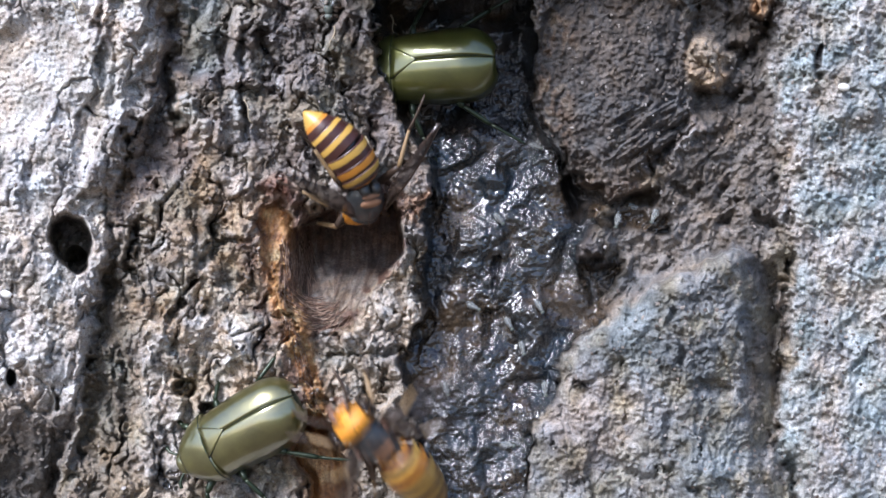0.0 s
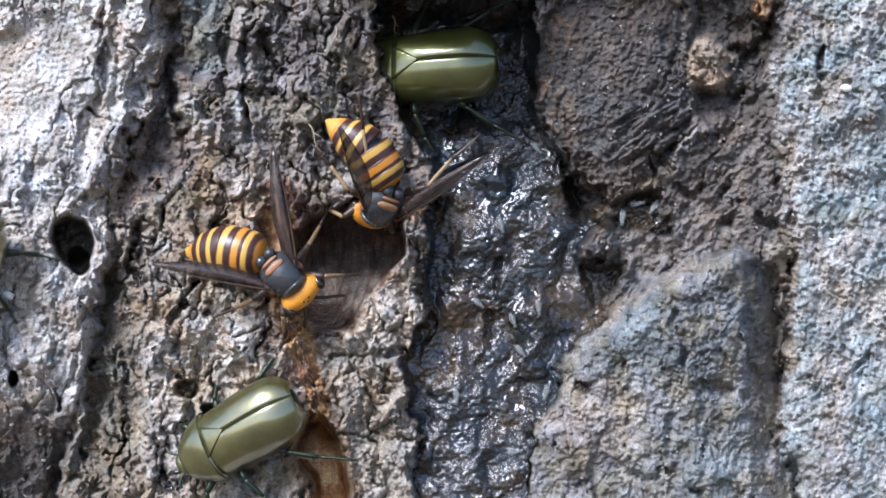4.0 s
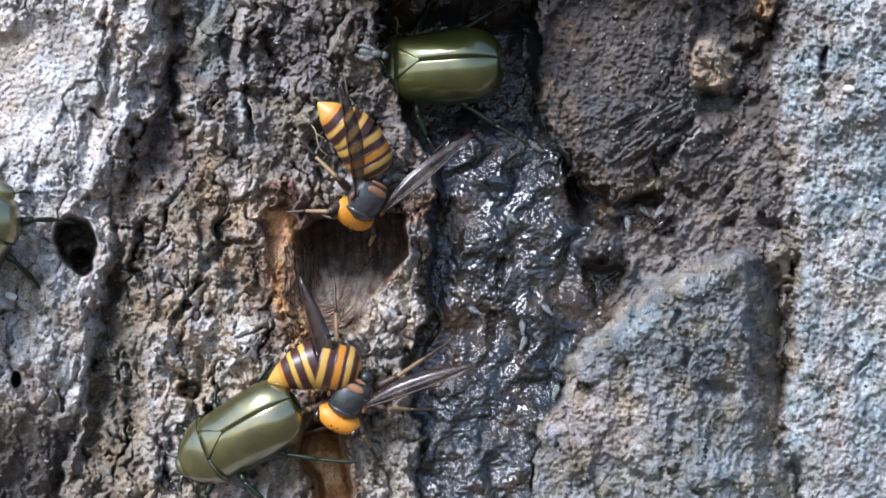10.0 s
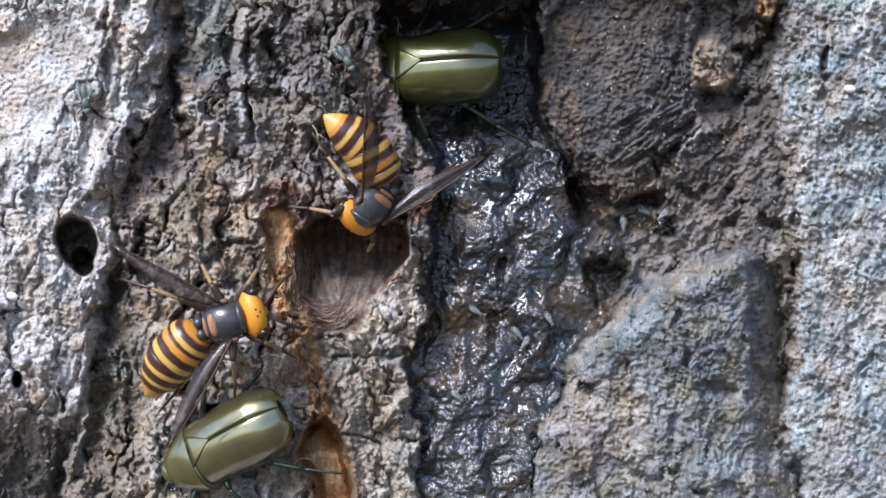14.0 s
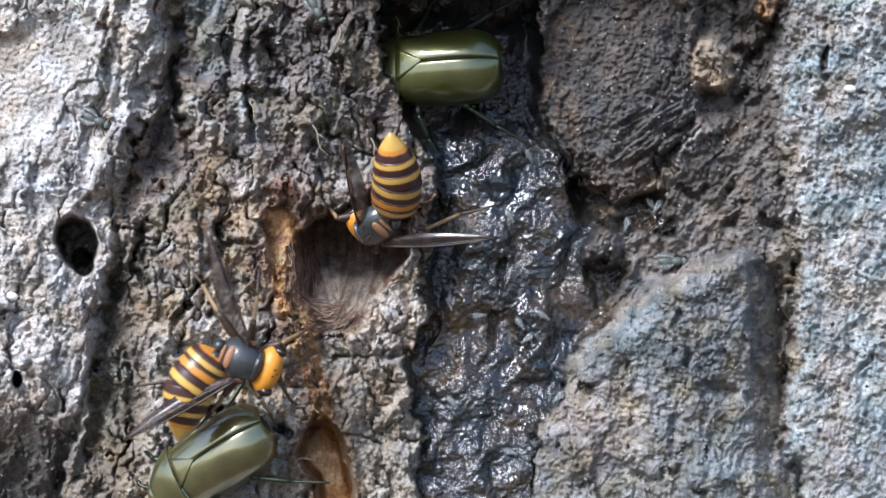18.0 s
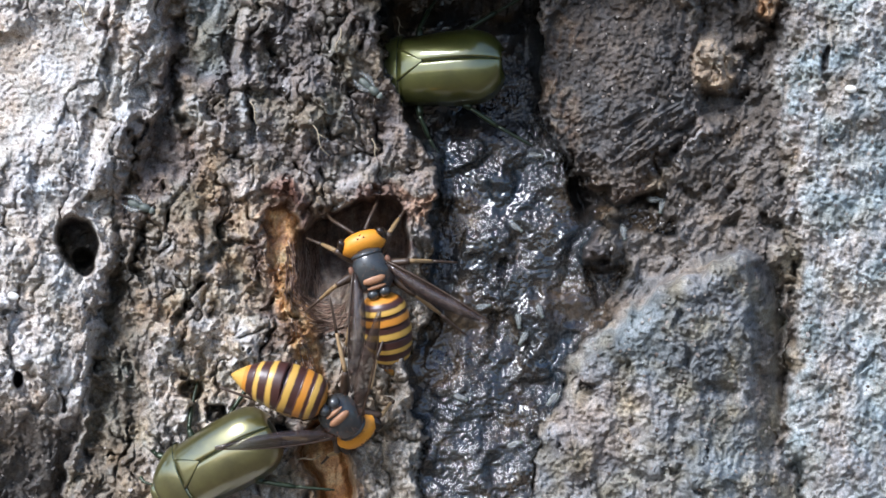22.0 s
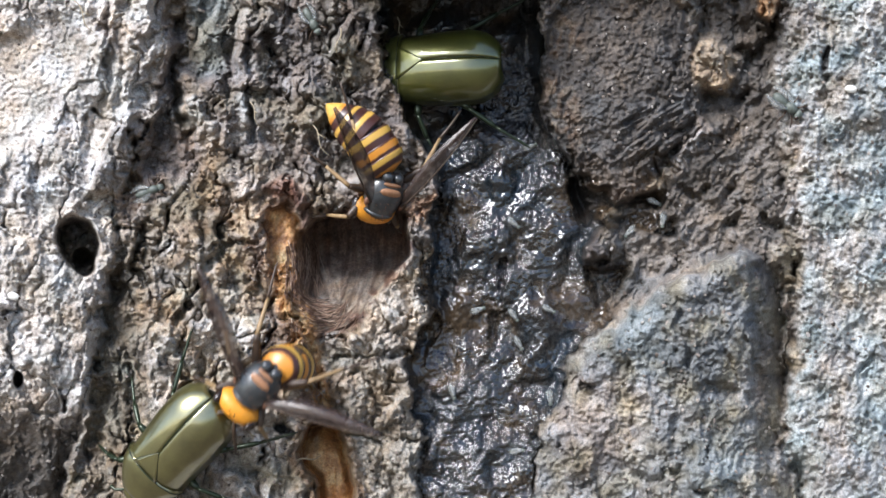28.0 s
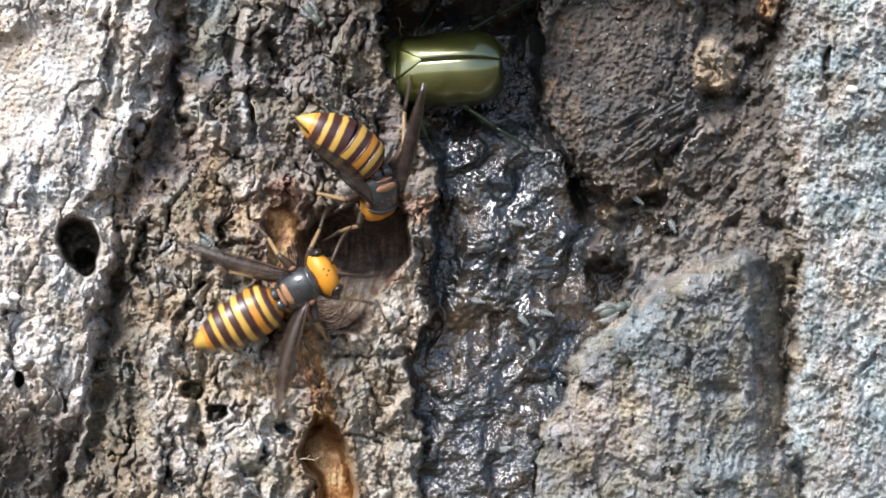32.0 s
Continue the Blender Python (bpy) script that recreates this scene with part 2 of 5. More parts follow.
split_b = ease(fbm(U, V * 0.8, 48, 2, 115), 0.05, 0.35)
smooth = 6 * med + 2.2 * sml + 1.1 * tiny
crumble = 3 * med + 1.2 * sml + 1.5 * tiny - 0.4 * pocks - 0.3 * grit + 0.75 * broken + 17 * lump_a + (2 + 4 * split_b) * lump_b + 0.8 * lump_c - 13 * seam_a * split - 4 * seam_b * split_b
pit3 = cells(U + 3 * w1, V + 3 * w2, 21, 35)
pitted = 7 * ease(pit3[0], 0.34, 0.1) * (pit3[2] > 0.66) + 4.5 * ease(pit2[0], 0.4, 0.1) * (pit2[2] > 0.72)
gritty = 3.5 * med + 2 * sml + 1.6 * tiny - 0.3 * pocks - pitted + 0.4 * broken + 6 * lump_a + 3.5 * lump_b * split_b + 1.8 * lump_c * split - 4 * seam_b * split_b
ridge_form = 17 * lump_o - 22 * seam_o * ease(split, 0.2, 0.8)

# Middle: a rough brown ridge.
H = 20 * big + 1.15 * crumble + ridge_form + 3 * (furrow - 0.5) + 6 * long_grain
PALE = 0.28 + 0.35 * big + 0.25 * med + 0.25 * lump_a
BROWN = np.clip(0.25 + 0.5 * fbm(U, V, 90, 3, 41), 0, 1)
OLIVE = np.clip(0.15 + 0.5 * fbm(U, V, 80, 2, 42), 0, 0.5)
warm = ease(fbm(U, V, 60, 3, 43), -0.25, 0.35) * ease(np.hypot((U - 450) / 290, (V - 560) / 330), 1, 0.4)
WOOD = 0.2 * warm
PALE = PALE + 0.4 * ease(np.hypot((U - 420) / 300, (V - 600) / 320), 1, 0.3) + 0.3 * ease(np.hypot((U - 400) / 200, (V - 760) / 260), 1, 0.3)
BROWN = BROWN * (1 - 0.7 * ease(np.hypot((U - 400) / 200, (V - 720) / 260), 1, 0.4))
OLIVE = np.maximum(OLIVE, 0.4 * warm) + 0.16 * ease(V, 330, 480)
REGION[:] = 1

BROWN = BROWN + 0.42 * ease(np.hypot((U - 560) / 190, (V - 120) / 220), 1, 0.5) + 0.25 * ease(np.hypot((U - 350) / 120, (V - 420) / 150), 1, 0.5)

# Pale plate on one side, with a smooth bare patch and a flake over it.
PLATE = [(-260, -440), (300, -440), (292, 60), (268, 160), (246, 230), (222, 320), (196, 352), (228, 400), (236, 470), (186, 560),
         (172, 650), (158, 760), (118, 830), (104, 1100), (-260, 1100)]
d = inside(A, B, PLATE)
m = ease(d, -3, 12)
ribs = fbm(A * 1.0 + 0.16 * B, B * 0.22, 24, 3, 51)
h = 34 + 0.10 * np.clip(170 - U, -120, 170) * 0.8 + 0.75 * crumble + 2 * sml + 18 * ribs * ease(U, 90, 210) + 0.6 * ridge_form * ease(V, 300, 520) + 14 * big
h = h - 30 * ease(d, 46, 0) - 0.62 * np.clip(V - 660, 0, 260) * ease(U, 230, 120)
patch = ease(inside(AS, BS, [(-20, 70), (70, 20), (170, 10), (165, 90), (120, 180), (60, 260), (-60, 300), (-80, 120)]), -8, 26)
h = over(h, 26 + 3 * big + 1.2 * sml + 1.2 * tiny + 1.2 * lump_b - 2.5 * seam_a * split, patch)
flake = ease(inside(A, B, [(-260, -440), (96, -440), (72, 6), (40, 38), (4, 62), (-60, 90), (-260, 120)]), -2, 8)
h = over(h, 54 + 0.8 * crumble, flake)
# Pale bark, with extra paleness standing in for light from the left.
H, PALE, BROWN, OLIVE = over(H, h, m), over(PALE, 0.92 + 0.3 * med - 0.25 * (pit1[2] > 0.7), m), over(BROWN, 0.12 * ease(big, 0, 0.5), m), over(OLIVE, 0.12 + 0.25 * fbm(U, V, 70, 2, 52), m)
PALE = over(PALE, 1.0, m * patch)
BROWN = over(BROWN, 0.16 * ease(fbm(U, V, 80, 2, 53), -0.2, 0.5), m * patch)
BLUE = over(BLUE, 0.25 * ease(fbm(U, V, 110, 2, 54), 0.0, 0.5), m)
# The plate's foot curves away; its shade is painted as brown, with some olive.
low_plate_shade = m * ease(V, 690, 800)
PALE, OLIVE, BROWN = over(PALE, 0.0, low_plate_shade), over(OLIVE, 0.12, low_plate_shade), over(BROWN, 1.0, low_plate_shade)
REGION[d > 0] = 0

k = ease(inside(AS, BS, [(198, 214), (246, 222), (242, 262), (214, 342), (152, 338), (176, 262)]), -3, 9)
H, PALE, BROWN = H + 20 * k, over(PALE, 0.5, k), over(BROWN, 0.3, k)
shoulder = ease(np.hypot((U - 640) / 90, (V - 40) / 190), 1, 0.3)
H = H + 26 * shoulder

# Valley beside the plate, blue-grey at its head.
VALLEY = [(296, -440), (436, -440), (424, 40), (408, 150), (410, 230), (330, 140), (322, 240), (322, 300), (240, 330), (256, 240), (290, 120)]
m = ease(inside(A, B, VALLEY), -16, 22)
H = over(H, -48 + 1.0 * crumble + 9 * ribs, m)
BLUE = np.clip(BLUE + 0.85 * m * ease(inside(A, B, [(325, -440), (410, -440), (400, 60), (390, 140), (330, 130)]), -10, 25), 0, 1)
# Brown laid over the sunken valley in place of deeper shade.
BROWN = over(BROWN, 0.55, m * 0.8)
cool = ease(inside(A, B, [(335, -440), (405, -440), (402, 60), (392, 132), (342, 128)]), -10, 22)
BROWN, BLUE = over(BROWN, 0.5, cool), over(BLUE, 1.0, cool)
PALE = over(PALE, 0.0, m * 0.6)
lobe = ease(inside(A, B, [(318, 128), (350, 132), (396, 120), (418, 200), (412, 330), (350, 330), (325, 250)]), -6, 20)
H = over(H, 4 + 1.3 * crumble + 3 * (furrow - 0.5), lobe)


def crack(pts, width, depth, ragged=True, soft=1.0):
    global H
    d = to_line(A if ragged else AS, B if ragged else BS, pts)
    d = d + 0.4 * width * sml + 1.5 * tiny
    vary = np.clip(0.85 + 1.1 * W2 + 0.6 * W1, 0.35, 1.5)
    H = H - 1.0 * depth * vary * ease(d, width * soft * (0.5 + 0.7 * vary), width * 0.1)


crack([(420, -100), (412, 40), (402, 120), (398, 175), (414, 190)], 10, 34)
gutter = ease(to_line(A, B, [(222, 470), (212, 600), (210, 720), (190, 900)]), 62, 18)
H = H - 18 * gutter
BROWN = over(BROWN, 0.7, 0.8 * gutter)
OLIVE = over(OLIVE, 0.4, 0.7 * gutter)
PALE = over(PALE, 0.0, 0.7 * gutter)
crack([(452, -60), (440, 90), (436, 180), (446, 250)], 6, 22)
crack([(330, 10), (300, 120), (318, 218), (330, 280)], 12, 34)
crack([(322, 215), (325, 232)], 16, 40)
crack([(248, 225), (226, 300), (214, 350)], 9, 36)
crack([(225, 300), (228, 320)], 12, 26)
crack([(150, 352), (192, 346), (200, 400), (250, 404), (300, 380)], 5, 26)
crack([(258, 396), (236, 440), (232, 476), (262, 520)], 9, 40)
crack([(210, 470), (192, 560), (180, 660), (176, 740), (140, 830), (110, 900)], 15, 30)
crack([(210, 610), (200, 700), (214, 800), (190, 900)], 6, 22)
crack([(100, 690), (108, 724)], 8, 40)
crack([(0, 560), (30, 545), (40, 500)], 5, 22)
crack([(160, 200), (210, 212), (226, 240)], 5, 24)
crack([(165, 30), (190, 60)], 8, 22)
crack([(330, 540), (300, 590), (330, 640), (320, 690)], 6, 22)
crack([(470, 60), (500, 130), (490, 170)], 10, 30)
crack([(520, 340), (450, 430), (400, 440), (350, 490)], 7, 20)


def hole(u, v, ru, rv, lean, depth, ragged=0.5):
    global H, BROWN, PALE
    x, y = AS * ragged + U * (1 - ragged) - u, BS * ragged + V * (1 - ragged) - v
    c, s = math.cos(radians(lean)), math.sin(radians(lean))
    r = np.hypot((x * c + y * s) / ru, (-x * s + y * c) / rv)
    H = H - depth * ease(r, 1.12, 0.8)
    # Shade inside the hole is also put into the colour, as dark brown.
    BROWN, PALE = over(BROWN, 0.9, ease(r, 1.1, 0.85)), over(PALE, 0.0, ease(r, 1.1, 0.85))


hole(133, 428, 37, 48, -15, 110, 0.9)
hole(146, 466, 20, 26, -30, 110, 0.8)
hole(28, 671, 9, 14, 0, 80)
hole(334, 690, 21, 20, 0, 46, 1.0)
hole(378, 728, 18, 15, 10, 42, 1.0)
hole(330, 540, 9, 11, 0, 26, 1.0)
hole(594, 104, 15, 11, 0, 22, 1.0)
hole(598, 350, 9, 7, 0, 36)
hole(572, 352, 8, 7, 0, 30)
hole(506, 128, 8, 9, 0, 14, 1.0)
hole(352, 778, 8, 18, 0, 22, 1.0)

# Sap-wet specks on the ridge.
for u, v, r in ((480, 108, 24), (496, 150, 14), (352, 494, 20), (300, 850, 40), (470, 55, 14), (330, 330, 16), (345, 345, 20), (500, 760, 18)):
    WET = np.maximum(WET, 0.85 * ease(np.hypot(A - u, (B - v) * 0.9), r, r * 0.4) * ease(sml + med, -0.1, 0.25))

# The hollow with its ledge, its fibrous floor and the channel that runs down out of it.
HOLLOW = [(478, 372), (500, 358), (528, 392), (536, 410), (560, 388), (600, 372), (640, 352), (690, 350), (716, 380), (722, 450), (700, 478),
          (664, 512), (640, 548), (600, 580), (566, 596), (530, 570), (506, 520), (484, 490), (468, 450), (466, 400)]
d = inside(AS, BS, HOLLOW)
m = ease(d, -5, 7)
fib = fbm(U * 1.0 - 0.35 * np.clip(V - 470, 0, 200) * np.sign(600 - U), V * 0.12, 11, 3, 61)
swirl = fbm(U + 0.9 * (V - 500), V * 0.3, 13, 3, 62)
bowl = -40 - 96 * ease(V, 570, 400) * ease(U, 490, 560) + 58 * ease(np.hypot((U - 486) / 44, (V - 440) / 90), 1, 0.1) + 16 * ease(V, 500, 600)
h = bowl - 34 * ease(V, 560, 430) * ease(U, 500, 560) - 8 + 2.6 * fib + 2.6 * swirl * ease(V, 420, 520) + 4 * big
amber = ease(to_line(AS, BS, [(494, 380), (490, 440), (500, 510), (530, 590)]), 48, 18)
h = over(h, -34 + 0.22 * np.clip(V - 400, 0, 160) - 0.1 * np.clip(U - 490, 0, 120) + 3 * swirl + 3.5 * fib, amber)
H = over(H, h, m)
# Wood and brown tones; the dark top and lit foot of the floor are painted in.
WOOD, BROWN, PALE, OLIVE = over(WOOD, np.clip((1.0 + 0.6 * fib - 0.35 * ease(V, 450, 530)) * amber + 0.03 + 0.1 * swirl, 0, 1), m), over(BROWN, 0.62 + 0.2 * fib, m), over(PALE, 0.3 * ease(V, 430, 540), m), over(OLIVE, 0.08 + 0.2 * ease(V, 470, 560), m)
WET = over(WET, 0.22 * ease(fib, 0.0, 0.4) + 0.18 + 0.1 * amber * ease(V, 440, 520) - 0.1 * amber * ease(V, 480, 430), m)
RED = over(RED, 0.34 * ease(V, 520, 400) + 0.1 + 0.3 * fib, m * (1 - amber))
glaze = ease(np.abs(d), 16, 3) * ease(fbm(A, B, 22, 3, 66), -0.2, 0.25)
WET, WOOD, BROWN = np.maximum(WET, 0.45 * glaze), np.maximum(WOOD, 0.15 * glaze), np.maximum(BROWN, 0.4 * glaze)
RED = np.maximum(RED, 0.75 * glaze)
H = H + 3 * glaze
REGION[d > 0] = 2
ear = ease(inside(A, B, [(458, 318), (490, 310), (520, 326), (550, 346), (556, 374), (538, 412), (524, 406), (518, 372), (500, 352), (468, 350)]), -4, 12)
H = over(H, 16 + 1.4 * crumble, ear)
WOOD, BROWN, WET = over(WOOD, 0.1, ear), over(BROWN, 0.4, ear), np.maximum(WET, 0.25 * ear)
RED = np.maximum(RED, ear * (0.85 + 0.3 * med))
H = H + 6 * lump_b * ear
ledge = ease(inside(A, B, [(540, 330), (600, 318), (690, 310), (770, 290), (775, 350), (730, 350), (700, 342), (640, 346), (590, 366), (556, 384)]), -5, 12)
H = over(H, 20 + 1.5 * crumble, ledge)
PALE, BROWN = over(PALE, 0.25, ledge), over(BROWN, 0.45, ledge)
rim = ease(inside(A, B, [(716, 350), (770, 330), (772, 420), (752, 500), (722, 496), (724, 420)]), -6, 12)
H = over(H, 2 + 1.5 * crumble, rim)
WOOD = np.maximum(WOOD, 0.5 * rim * ease(med + 0.5 * sml, -0.2, 0.3) * ease(V, 500, 460))
RED = np.maximum(RED, 0.5 * rim * ease(V, 420, 360))
RED = np.maximum(RED, 0.6 * ease(to_line(A, B, [(640, 352), (690, 335), (735, 375)]), 26, 8))
lump = ease(inside(A, B, [(580, 600), (630, 570), (668, 516), (720, 486), (756, 520), (752, 600), (700, 630), (620, 632)]), -6, 18)
H = over(H, 18 + 1.4 * crumble, lump)
PALE, OLIVE, BROWN, RED = over(PALE, 0.72, lump), over(OLIVE, 0.3, lump), over(BROWN, 0.0, lump), over(RED, 0.0, lump)
crack([(585, 640), (640, 630), (690, 640), (720, 625)], 8, 30)
low = ease(inside(A, B, [(590, 640), (690, 634), (716, 690), (748, 740), (746, 1100), (640, 1100), (620, 780), (585, 700)]), -6, 14)
H = over(H, 6 + 1.5 * crumble + 8 * long_grain, low)
PALE, OLIVE, BROWN = over(PALE, 0.5, low), over(OLIVE, 0.42, low), over(BROWN, 0.12, low)
run_line = [(500, 470), (514, 540), (540, 620), (560, 690), (568, 736)]
d = to_line(AS, BS, run_line)
m = ease(d, 24, 6)
H = H + 4 * m + (3 * fbm(A, B, 9, 2, 63) + 5 * flecks) * m
stain = ease(d, 60, 14) * ease(fbm(A, B, 30, 3, 64), -0.25, 0.2)
BROWN, WET = np.maximum(BROWN, 0.25 * stain), np.maximum(WET, 0.14 * stain)
RED = np.maximum(RED, 0.72 * stain * ease(U - 0.33 * (V - 600), 560, 520))
strip = ease(d, 27 + 16 * ease(V, 660, 560), 8)
WOOD = np.maximum(WOOD, strip * (1.3 + 0.5 * fbm(A, B, 12, 2, 65)))
RED = RED * (1 - strip)
H = H + 5 * lump_c * strip
WET = np.maximum(WET, 0.24 * ease(d, 28, 8))
WOOD = np.maximum(WOOD, 0.6 * ease(to_line(A, B, [(474, 400), (484, 480), (516, 560), (548, 620)]), 40, 10) * ease(swirl, -0.2, 0.3))
d = inside(AS, BS, [(540, 750), (572, 738), (604, 770), (622, 830), (634, 1100), (560, 1100), (556, 860), (520, 800)])
m = ease(d, -4, 8)
H = over(H, -58 + 3.5 * fib - 50 * ease(V, 810, 750) - 30 * ease(d, 22, 2), m)
WOOD, BROWN, PALE, WET = over(WOOD, 0.9 + 0.3 * fib, m), over(BROWN, 0.2, m), over(PALE, 0.1, m), over(WET, 0.1, m)
REGION[d > 0] = 2
bead = ease(np.abs(d + 8), 14, 4)
H, WET, WOOD = H + 7 * bead + 4 * flecks * bead, np.maximum(WET, 0.35 * bead), np.maximum(WOOD, 0.3 * bead)
for u, v, r in ((450, 470, 26), (470, 540, 24), (478, 600, 20), (440, 440, 20), (510, 585, 24)):
    k = ease(np.hypot(A - u, (B - v) * 0.7), r, r * 0.3)
    WET, BROWN, RED = np.maximum(WET, 0.5 * k), np.maximum(BROWN, 0.5 * k), np.maximum(RED, 0.6 * k)

# The gully of black sap.
GULLY = [(672, -440), (676, 60), (690, 120), (712, 200), (764, 270), (776, 340), (758, 430), (756, 500), (758, 560), (716, 640), (732, 700),
         (748, 760), (746, 1100), (930, 1100), (934, 860), (944, 770), (984, 700), (990, 650), (1040, 590), (1084, 540), (1100, 470), (1060, 430), (1070, 372), (1010, 310),
         (972, 240), (950, 180), (950, 60), (962, -440)]
d = inside(A + 5 * w2, B + 5 * w1, GULLY) + 5 * chips + 3 * flecks
m = ease(d, -10, 18)
sheet = fbm(A + 0.45 * B, B * 0.55 - 0.25 * A, 84, 2, 75)
lap = fbm(A * 0.9 + 0.55 * V, V * 0.8 - 0.25 * U, 46, 2, 77)
run = fbm(A * 0.8 + 0.5 * B, (B * 0.8 - 0.5 * A) * 0.5, 17, 2, 71)
rip = fbm(A * 0.7 + 0.6 * B, (B * 0.7 - 0.6 * A) * 0.55, 9, 2, 74)
live = ease(fbm(U + 0.4 * V, V * 0.7 - 0.3 * U, 62, 3, 73), -0.2, 0.18)      # where the sap stands fresh
fresh = np.maximum(np.maximum(live, 0.95 * ease(np.abs(U - 915), 70, 25) * ease(V, 30, 80) * ease(V, 340, 240)), 0.75 * ease(V, 600, 700) * ease(U, 930, 860))
grain_wet = clods(A * 0.9 + 0.4 * B, B * 0.8 - 0.4 * A, 9.5, 121)[0]
h = -66 + 17 * sheet + 8 * lap + 3 * slabs + (0.3 + 0.8 * live) * run + (0.4 + 1.1 * live) * rip + (0.35 + 1.9 * live) * grain_wet + 0.07 * (V - 500) + 0.14 * np.clip(V - 600, 0, 400) + 14 * ease(np.abs(U - 930), 120, 0) * ease(V, 300, 420) * ease(V, 640, 500)
h = h - (3 + 6 * med) * ease(d, 60, 5) * ease(U, 860, 790) - 24 * ease(V, 260, 190) - 40 * ease(V, 70, 10)
H = over(H, h, m)
crack([(888, 470), (880, 540), (868, 600)], 8, 14, False)
seep = ease(d, -16, 2)
WET, WOOD, RED, PALE, BLUE, OLIVE = over(WET, 1.0, seep), over(WOOD, 0.0, m), over(RED, 0.0, m), over(PALE, 0.0, m), over(BLUE, 0.0, m), over(OLIVE, 0.0, m)
BROWN = over(BROWN, 1.0, m)
upper = m * ease(V, 60, 0) * ease(U, 760, 830)
WET = over(WET, 0.86 + 0.14 * fresh, m)
FRESH = over(FRESH, np.clip(fresh, 0, 1), seep)
WET, BROWN, FRESH = over(WET, 0.5, upper), over(BROWN, 1.0, upper), over(FRESH, 0.3, upper)
H = H + 7 * fbm(U, V * 0.12, 14, 3, 78) * upper
REGION[d > 0] = 3

# Slope on the far side of the gully.
SLOPE = [(1290, -440), (1400, -440), (1384, 130), (1378, 220), (1396, 320), (1392, 430), (1340, 470), (1240, 470), (1180, 500), (1100, 560), (1060, 560), (1110, 480),
         (1050, 440), (1070, 400), (1120, 350), (1190, 300), (1250, 240), (1200, 160), (1230, 60), (1210, -440)]
d = inside(A, B, SLOPE)
m = ease(d, -10, 22)
streak = fbm((A + B * 0.9), (A - B) * 0.25, 22, 3, 81)
h = -52 + 0.12 * (U - 1050) * 0.8 + 0.8 * smooth + 1.5 * tiny + 6 * lump_b + 2 * lump_c * split + 6 * lump_a - 5 * seam_b * split_b + 9 * streak + 16 * big
H = over(H, h, m)
WET, PALE, BROWN, BLUE, OLIVE = over(WET, 0.0, m), over(PALE, 0.06 + 0.3 * med, m), over(BROWN, 0.68 + 0.3 * big + 0.2 * med, m), over(BLUE, 0.2, m), over(OLIVE, 0.1, m)
# Dark brown bark towards the top, deepened to hold the shadow there.
BROWN, PALE = over(BROWN, 1.0, m * ease(V, 300, 180)), over(PALE, 0.0, m * ease(V, 300, 180))
H = H - 22 * m * ease(V, 260, 120)
REGION[d > 0] = 4
k = ease(inside(A, B, [(1085, 385), (1130, 370), (1196, 376), (1192, 424), (1130, 410)]), -8, 12)
H, WET, BROWN = H - 20 * k, np.maximum(WET, 0.95 * k), over(BROWN, 0.9, k)
k = ease(inside(A, B, [(1030, 470), (1110, 440), (1122, 500), (1080, 545), (1044, 540)]), -6, 18)
H, WET = H - 26 * k, np.maximum(WET, 0.55 * k)
k = ease(np.hypot((A - 1062) / 42, (B - 440) / 50), 1, 0.45)
H, WET, BROWN, REGION[k > 0.3] = over(H, -20 + 1.2 * crumble, k), over(WET, 0.12, k), over(BROWN, 0.75, k), 4
crack([(1196, 330), (1230, 350), (1250, 330)], 10, 22)
crack([(1290, 350), (1310, 370), (1300, 400)], 12, 22)
crack([(1350, 380), (1372, 400)], 14, 30)

# The healed knot, wrinkled round its rim.
x, y = (AS - 1098) / 148, (BS - 140) / 196
r = np.hypot(x, y)
m = ease(r, 1.03, 0.9)
ang = np.arctan2(y, x)
fan = fbm((U - 1040) * 0.55 + (V - 330) * 0.85, ((U - 1040) * 0.85 - (V - 330) * 0.55) * 0.16, 15, 3, 91)
rings = fbm(r * 300 + 34 * W1 + 8 * sml, ang * 30 + 20 * W2, 18, 3, 92)
h = -46 + 62 * np.sqrt(np.clip(1 - 0.85 * r * r, 0, 1)) + 0.9 * smooth + 1.8 * sml + 1.2 * tiny + 2.5 * lump_b + 2 * lump_c * split - 3 * seam_b * split_b + 5 * rings * ease(r, 0.45, 0.75)
h = h + 0.3 * broken + 20 * fan * ease(inside(A, B, [(1060, 300), (1100, 200), (1180, 170), (1260, 180), (1250, 240), (1150, 310)]), -12, 25)
H = over(H, h, m)
WET, PALE, BROWN, BLUE, OLIVE = over(WET, 0.12, m), over(PALE, 0.0, m), over(BROWN, 0.95 + 0.3 * big + 0.15 * med, m), over(BLUE, 0.06, m), over(OLIVE, 0.08, m)
warmth = m * ease(U, 1060, 960) * ease(V, -20, 60)
BROWN, WOOD, WET = over(BROWN, 0.8, warmth), np.maximum(WOOD, 0.22 * warmth * ease(med + sml, -0.3, 0.3)), np.maximum(WET, 0.22 * warmth)
REGION[r < 0.99] = 5
WET = np.maximum(WET, 0.6 * ease(np.abs(r - 1.0), 0.09, 0.02) * ease(U, 1150, 1060))
crack([(1010, 300), (1060, 345), (1120, 330), (1160, 310)], 13, 34)
crack([(1170, 300), (1250, 246), (1300, 236)], 8, 14)
crack([(985, 225), (1010, 290)], 12, 26)
crack([(1195, 300), (1150, 262), (1196, 230)], 5, 16)
crack([(1165, 285), (1215, 262)], 7, 12)
crack([(1206, -60), (1215, 60), (1194, 110), (1180, 150)], 7, 11)
crack([(1092, 30), (1130, 26), (1142, 4)], 5, 12)

